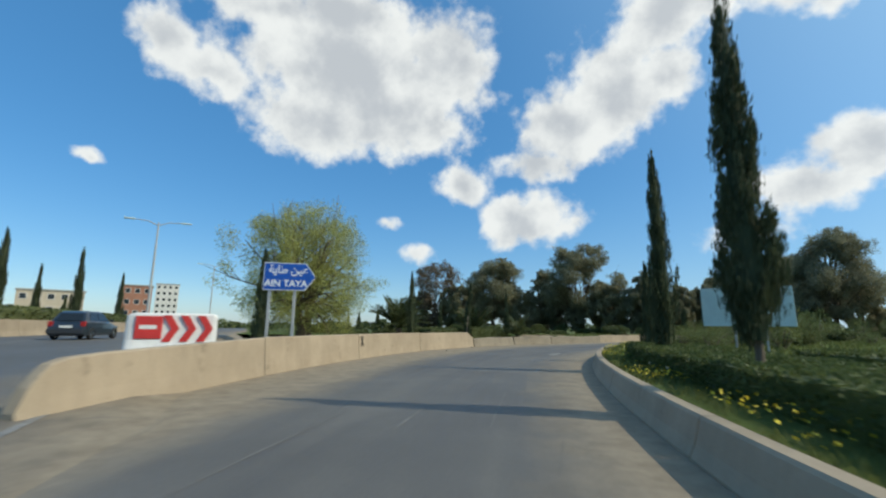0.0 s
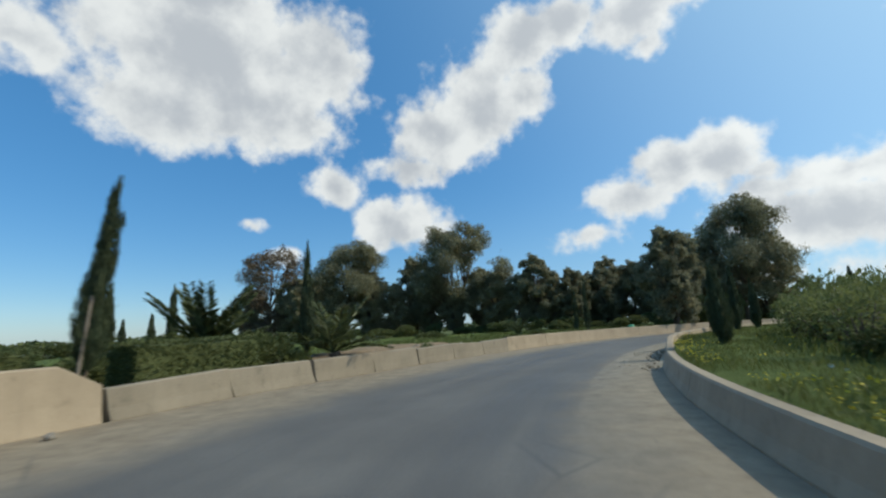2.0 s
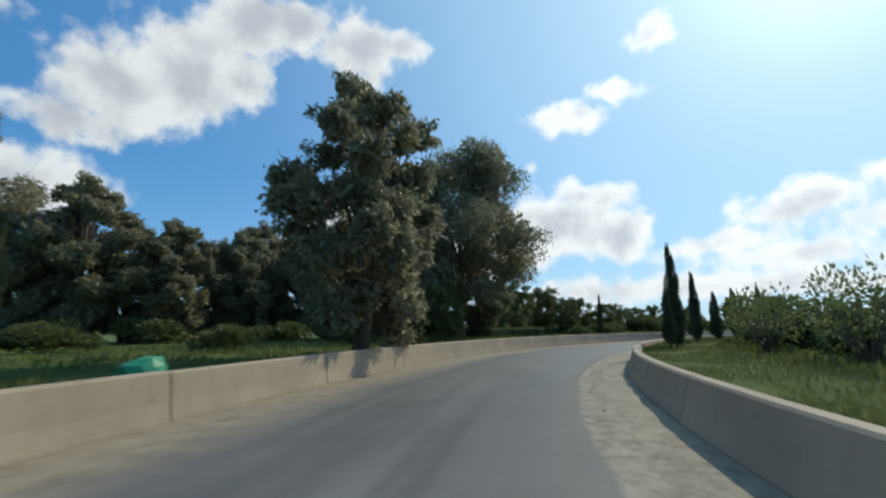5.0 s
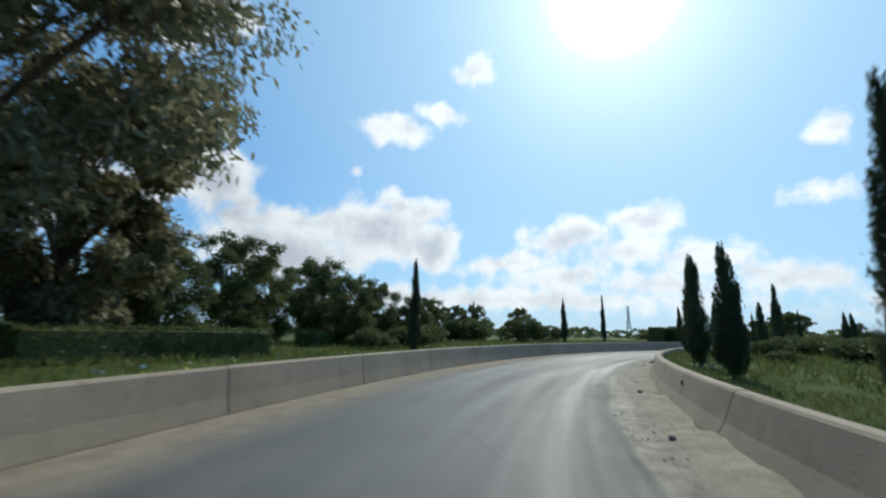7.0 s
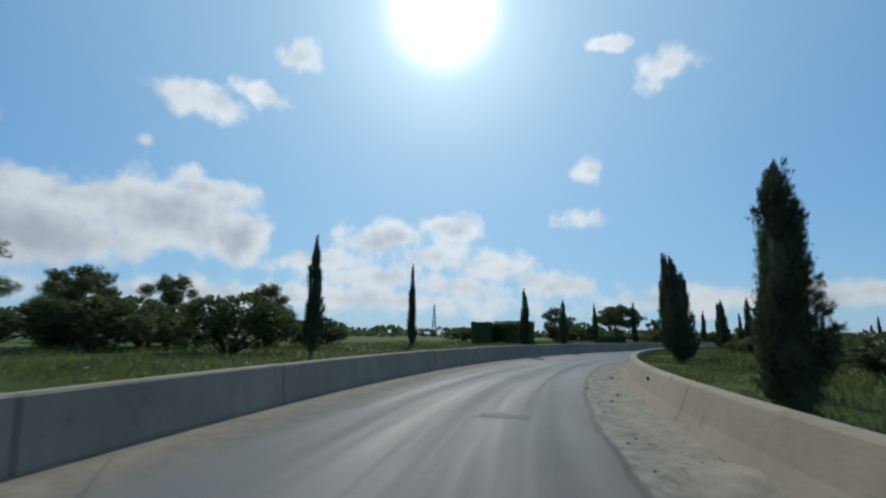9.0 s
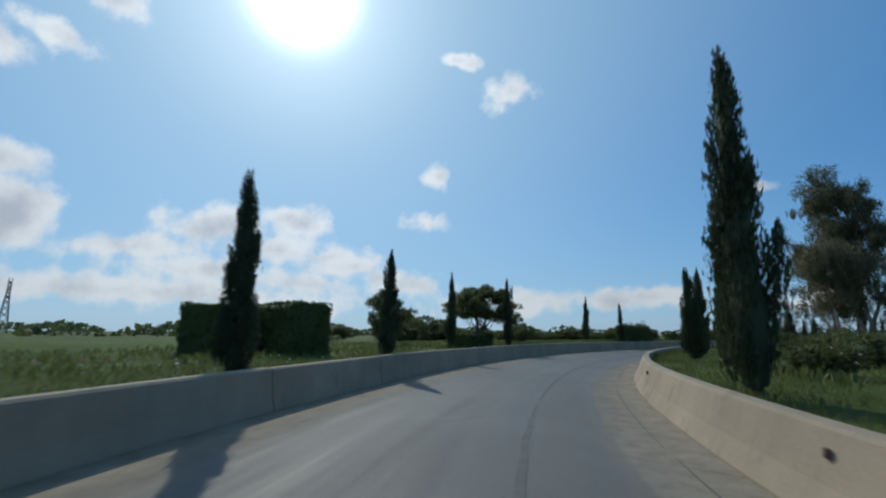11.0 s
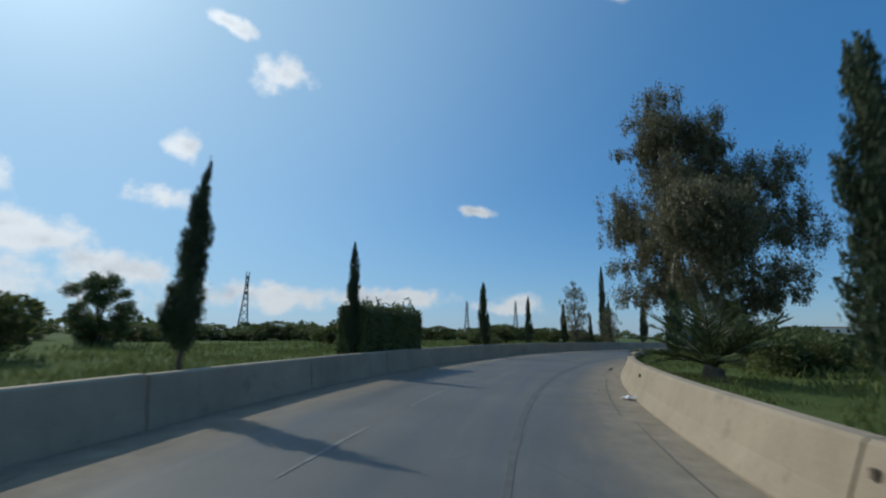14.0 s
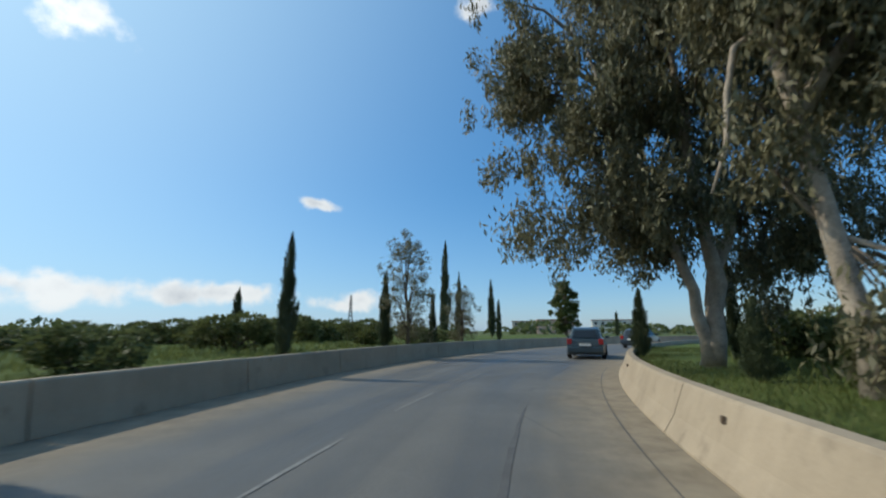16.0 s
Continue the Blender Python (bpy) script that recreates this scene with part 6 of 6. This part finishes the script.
# ---- distant tree line and hills ----
rng = np.random.default_rng(61)
pos, ways, sizes = [], [], []
for i in range(260):
    a = 2 * math.pi * i / 260 + rng.uniform(-0.02, 0.02)
    r = rng.uniform(180, 330)
    cx, cy, hh, ww = 50 + r * math.cos(a), 30 + r * math.sin(a), rng.uniform(2.0, 5.0), rng.uniform(4, 9)
    k = 90
    d = rng.normal(size=(k, 3))
    d /= np.linalg.norm(d, axis=1, keepdims=True)
    p = np.stack([cx + d[:, 0] * ww, cy + d[:, 1] * ww, np.abs(d[:, 2]) * hh], 1)
    pos.append(p), ways.append(d + rng.normal(0, 0.4, d.shape)), sizes.append(rng.uniform(1.2, 2.4, k))
me = leaves_mesh("far_trees", np.concatenate(pos), np.concatenate(ways), np.concatenate(sizes), 0.8, 0.3, rng)
tagged(part("far_trees", me, SHRUB), "distant line of low green trees", "trees", kind="stuff")

# ---- marks on the road ----
def road_mark(name, label, s_a, s_b, off, wide, mat, z=0.010, ragged=0.0, seed=0):
    g = Geo()
    pts = steps(s_a, s_b, 0.4)
    for i, s in enumerate(pts):
        w = wide * (1 - ragged * abs(noise.noise(Vector((s * 2.2, seed, 0))))) * (1 if ragged == 0 else math.sin(math.pi * (i + 0.4) / (len(pts) - 0.2)) ** 0.5)
        o = off + ragged * 0.3 * wide * noise.noise(Vector((s * 1.3, seed + 9, 0)))
        g.v += [tuple(at(s, o + w / 2, z)), tuple(at(s, o - w / 2, z))]
    g.f = [(2 * i, 2 * i + 1, 2 * i + 3, 2 * i + 2) for i in range(len(pts) - 1)]
    return tagged(part(name, g, mat), label, "road marking", kind="structure")


for i, s in enumerate(range(152, 205, 4)):
    road_mark("lane_line", "faded white lane line", s, s + 2.2, 1.9, 0.07, LINE_PAINT, 0.010, 0.8, i)
for k, (a, b) in enumerate(((112.0, 131.0), (131.6, 152.0), (152.5, 181.0))):
    road_mark("tar_seam", "dark ragged seam along the asphalt", a, b, -0.15, 0.14, TAR, 0.009, 0.7, 20 + k)
for k, (a, b, o) in enumerate(((3.0, 6.5, 2.6), (6.0, 9.5, 0.3), (8.5, 11.0, 1.1), (16.0, 19.0, 3.4))):
    road_mark("scratch", "thin pale scratch in the asphalt", a, b, o, 0.03, PATCH, 0.009, 0.9, 30 + k)


def worn_patch(label, s, off, long, wide, mat, seed, z=0.009):
    """A ragged flat scar in the asphalt, of many short edges."""
    g = Geo()
    for k in range(56):
        a = 2 * math.pi * k / 56
        r = 0.75 + 0.55 * noise.noise(Vector((2.6 * math.cos(a), 2.6 * math.sin(a), seed))) + 0.28 * noise.noise(Vector((9 * math.cos(a), 9 * math.sin(a), seed + 3)))
        g.v.append(tuple(at(s + 0.5 * long * r * math.sin(a), off + 0.5 * wide * r * math.cos(a), z)))
    g.v.append(tuple(at(s, off, z)))
    g.f = [(k, (k + 1) % 56, 56) for k in range(56)]
    return tagged(part("worn_patch", g, mat), label, "road marking", kind="structure")


worn_patch("pale ragged scar in the asphalt", 23.6, 0.48, 2.9, 0.62, SCUFF, 3)
worn_patch("small pale scar in the asphalt", 23.5, -0.05, 0.5, 0.26, SCUFF, 11)
worn_patch("pale ragged patch of new concrete in the asphalt", 108.8, 0.18, 0.55, 0.95, SCUFF, 5)
worn_patch("small pale chip in the asphalt", 114.0, -1.3, 0.4, 0.2, SCUFF, 17)
# dark open seam between the road and the footing of the inner wall
for k in range(11):
    a = 112.0 + 8.0 * k
    road_mark("footing_seam", "thin dark open seam along the footing", a, a + 7.9, right_foot(a + 4.0) + 0.36, 0.022, TAR, 0.010, 0.75, 60 + k)
road_mark("worn_patch", "pale scuff on the asphalt", 5.6, 7.6, 1.5, 0.05, PATCH, 0.009, 0.6, 7)
road_mark("worn_patch", "pale scuff on the asphalt", 13.8, 15.4, -0.1, 0.12, PATCH, 0.009, 0.6, 8)

# ---- loose stones, litter, flowers, grass ----
def stone(label, s, off, size, mat=STONE, squash=0.65, name="stone", category="stone"):
    bm = bmesh.new()
    bmesh.ops.create_icosphere(bm, subdivisions=2, radius=1.0)
    for v in bm.verts:
        v.co *= 1 + 0.28 * noise.noise(v.co * 1.6 + Vector((s, off, 0)))
        v.co.z *= squash
    me = bpy.data.meshes.new(name)
    bm.to_mesh(me)
    bm.free()
    ob = part(name, me, mat)
    q = at(s, off, 0.0)
    ob.matrix_basis = Matrix.Translation((q.x, q.y, 0.008 + size * squash * 0.8)) @ Matrix.Diagonal((size, size, size, 1)) @ Matrix.Rotation(s, 4, "Z")
    return tagged(ob, label, category, "debris on the shoulder")


for s, off, size in ((102.2, -2.25, 0.14), (100.2, -2.1, 0.06), (104.6, -2.2, 0.05), (112.0, -1.9, 0.05), (111.0, -1.7, 0.04), (116.5, -1.9, 0.05), (85.0, -1.9, 0.05), (90.0, -2.1, 0.06), (171.0, -1.6, 0.08), (23.2, 6.4, 0.07), (27.5, 7.0, 0.08)):
    stone("rough grey-brown stone on the sandy shoulder", s, off, size)


def rubble(label, spans, count, size, mat, seed):
    """Many small broken lumps strewn along the foot of the inner wall."""
    r, g = np.random.default_rng(seed), Geo()
    cube = np.array([(x, y, z) for z in (-1, 1) for y in (-1, 1) for x in (-1, 1)], float)
    for _ in range(count):
        s_a, s_b, d_a, d_b = spans[r.integers(len(spans))]
        s = r.uniform(s_a, s_b)
        if noise.noise(Vector((s * 0.55, seed, 0))) < -0.12:
            continue
        k = size * r.uniform(0.3, 1.0) ** 2
        q = at(s, right_foot(s) + d_a + (d_b - d_a) * r.uniform(0, 1) ** 1.6, 0.004 + 0.3 * k)
        vs = cube * r.uniform(0.5, 1.0, (8, 3)) * np.array([k, k * 0.8, k * 0.55]) + np.array(tuple(q))
        g.add(vs, [(0, 2, 3, 1), (4, 5, 7, 6), (0, 1, 5, 4), (2, 6, 7, 3), (0, 4, 6, 2), (1, 3, 7, 5)])
    return tagged(part("rubble", g, mat), label, "rubble", kind="stuff")


rubble("broken concrete crumbs and gravel on the dusty shoulder", [(36, 52, -0.15, 0.9), (62, 84, -0.12, 0.8), (84, 116, -0.12, 1.0)], 2600, 0.022, DUST, 81)
rubble("dark clods of dirt against the inner barrier", [(80, 112, -0.12, 0.35), (35, 44, -0.15, 0.3)], 700, 0.028, SOIL, 82)


rows = []
for s in steps(60.0, 116.0, 0.22):
    fade = min(1.0, (s - 60.0) / 4.0, (116.0 - s) / 4.0)
    reach = 0.55 + 0.5 * noise.noise(Vector((s * 0.35, 2.0, 0.0)))
    row = []
    for k in range(8):
        u = k / 7
        q = at(s, right_foot(s) - 0.16 + (0.16 + max(0.15, reach)) * u, 0)
        lump = max(0.0, 0.05 + 0.09 * noise.noise(Vector((q.x * 1.3, q.y * 1.3, 5.0))) + 0.05 * noise.noise(Vector((q.x * 5.0, q.y * 5.0, 8.0))))
        row.append((q.x, q.y, 0.002 + fade * lump * (1 - u) ** 0.6 - (0.012 if k == 7 else 0.0)))
    rows.append(row)
strip("dirt_drift", rows, DUST, "uneven drift of dry dirt at the foot of the inner barrier", "dirt")


def litter(s, off, size):
    rngl = np.random.default_rng(int(s * 10))
    g = Geo()
    k = 6
    for i in range(k + 1):
        for j in range(k + 1):
            g.v.append((size * (i / k - 0.5), size * 0.7 * (j / k - 0.5), 0.02 + abs(rngl.normal(0, size * 0.12))))
    g.f = [((k + 1) * i + j, (k + 1) * (i + 1) + j, (k + 1) * (i + 1) + j + 1, (k + 1) * i + j + 1) for i in range(k) for j in range(k)]
    ob = part("litter", g, LITTER)
    q = at(s, off, 0.006)
    ob.matrix_basis = pose(q.x, q.y, q.z, 0, 0, s * 31)
    return tagged(ob, "crumpled pale plastic litter at the foot of the barrier", "litter", "debris on the shoulder")


for s, off, size in ((153.4, -2.12, 0.26), (162.4, -2.06, 0.26), (142.5, -1.9, 0.2), (146.0, -1.95, 0.18), (100.6, -1.9, 0.22), (76.0, -1.7, 0.18)):
    litter(s, off, size)


def scatter(name, label, category, spans, count, size, mat, seed, upright=True, ratio=0.14, base_lift=0.0):
    """Blades or petals strewn over strips of the verges."""
    r = np.random.default_rng(seed)
    pos, way, sz = [], [], []
    share = np.array([abs(b - a) * abs(d - c) for a, b, c, d, _ in spans])
    for (s_a, s_b, d_a, d_b, side), k in zip(spans, (count * share / share.sum()).astype(int)):
        ss = r.uniform(s_a, s_b, k)
        dd = d_a + (d_b - d_a) * r.uniform(0, 1, k) ** 1.4
        foot = np.interp(ss, FINE, LEFT if side > 0 else RIGHT)
        off = foot + side * dd
        x, y, a = (np.interp(ss, FINE, c) for c in (LINE[:, 0], LINE[:, 1], HEADING))
        px, py = x - np.cos(a) * off, y - np.sin(a) * off
        clump = np.array([noise.noise(Vector((u * 0.5, v * 0.5, seed))) for u, v in zip(px, py)])
        keep = clump > (-0.25 if upright else 0.02)
        px, py = px[keep], py[keep]
        base = OUT_Z if side > 0 else IN_Z
        z = base + np.array([bumps(u, v, 0.10, side) for u, v in zip(px, py)])
        sc = size * r.uniform(0.6, 1.5, len(px)) * (1 + 0.6 * np.clip(clump[keep], 0, 1))
        w = r.normal(0, 0.35, (len(px), 3)) + np.array([0, 0, 1.0]) if upright else r.normal(0, 1, (len(px), 3)) * np.array([1, 1, 0.3])
        pos.append(np.stack([px, py, z + (0.45 * sc if upright else base_lift + r.uniform(0, 0.08, len(px)))], 1)), way.append(w), sz.append(sc)
    me = leaves_mesh(name, np.concatenate(pos), np.concatenate(way), np.concatenate(sz), ratio, 0.3, r)
    return tagged(part(name, me, mat), label, category, kind="stuff")


scatter("grass", "tufts of fresh green grass along the inner barrier", "grass", [(-10, 200, 0.6, 3.2, -1)], 80000, 0.105, BLADES, 71)
scatter("grass", "tufts of green grass along the outer barrier", "grass", [(40, 200, 0.5, 4.0, 1)], 50000, 0.15, BLADES, 72)
scatter("grass", "long rough grass further from the road", "grass", [(0, 200, 3.2, 12, -1), (32, 200, 4, 15, 1)], 90000, 0.2, BLADES, 73, True, 0.18)
scatter("flowers", "yellow wild flowers along the inner barrier", "flowers", [(-4, 19, 0.6, 1.5, -1), (19, 46, 0.6, 1.2, -1)], 2200, 0.027, PETAL, 74, False, 0.9, 0.13)
scatter("flowers", "yellow and pale flowers in the verge grass", "flowers", [(46, 125, 0.6, 4.0, 1), (20, 44, 1.4, 4, -1)], 800, 0.036, PETAL, 75, False, 0.9, 0.13)
scatter("flowers", "small white flowers in the grass", "flowers", [(5, 30, 1.2, 6, -1), (75, 135, 1, 5, 1)], 500, 0.05, WHITE_PETAL, 76, False, 0.9, 0.15)

# ---- dug soil behind the low blocks ----
rows = []
for s in steps(30.4, 45.0, 0.4):
    row = []
    for d in (0.55, 0.8, 1.1, 1.5, 1.9, 2.4, 2.9, 3.4):
        q = at(s, left_foot(s) + d, 0)
        swell = math.sin(math.pi * (s - 30.4) / 14.6) * math.sin(math.pi * min(1.0, (d - 0.4) / 3.0))
        row.append((q.x, q.y, OUT_Z - 0.10 + 0.40 * max(0.0, swell) + 0.10 * noise.noise(Vector((q.x * 1.9, q.y * 1.9, 7.0))) + 0.05 * noise.noise(Vector((q.x * 6.0, q.y * 6.0, 3.0)))))
    rows.append(row)
strip("soil_heap", [r[::-1] for r in rows], SOIL, "bare brown dug soil behind the low blocks", "soil")
rng = np.random.default_rng(91)
for i in range(26):
    s, d, size = rng.uniform(31, 44), rng.uniform(0.7, 2.8), rng.uniform(0.03, 0.085)
    ob = stone("pale broken stone on dug soil", s, left_foot(s) + d, size, STONE, 0.6)
    ob.location.z += OUT_Z - 0.03 + 0.26 * math.sin(math.pi * (s - 30.4) / 14.6) * math.sin(math.pi * min(1.0, (d - 0.4) / 3.0))

# ---- dark cross sprayed on the tall wall ----
g = Geo()
for sg in (-1, 1):
    line = []
    for k in range(5):
        u = -0.5 + k / 4
        s = 16.72 + sg * 0.16 * u
        line.append(Vector(at(s, left_foot(s) + 0.128 + 0.105 * (0.72 + 0.36 * u - 0.45) - 0.02, 0.72 + 0.40 * u)))
    g.tube(line, [0.018, 0.022, 0.024, 0.02, 0.014], 5)
tagged(part("sprayed_mark", g, RUBBER), "dark sprayed cross on the tall barrier", "graffiti", kind="structure")

# ---- drain holes low in the inner wall ----
inner_wall = [ob for ob in scene.objects if ob.parent is None and ob.name.startswith("concrete_barrier")][-1]
for s in (88.0, 95.5, 103.0, 111.4, 118.8, 126.2, 133.6, 141.0, 148.2, 155.6, 163.0, 170.4, 177.8, 185.0):
    d0 = float(np.interp(s, [50, 85], [0.24, 0.10]))
    q = at(s, right_foot(s) - (d0 + 0.70 * (0.38 - d0)) + 0.012, 0.0)
    hole = part("drain_hole", Geo().box((-0.024, -0.02, 0.42), (0.024, 0.02, 0.495), 0.006), BARK, inner_wall, "dark rusty drain hole")
    hole.matrix_basis = pose(q.x, q.y, 0, 0, 0, heading(s) + 90)
bag = stone("crumpled green plastic sack on the grass", 0.0, 0.0, 0.36, GREEN_NET, 0.7, "plastic_sack", "sack")
bag.location = (*at(60.5, left_foot(60.5) + 0.85).xy, OUT_Z + 0.22)
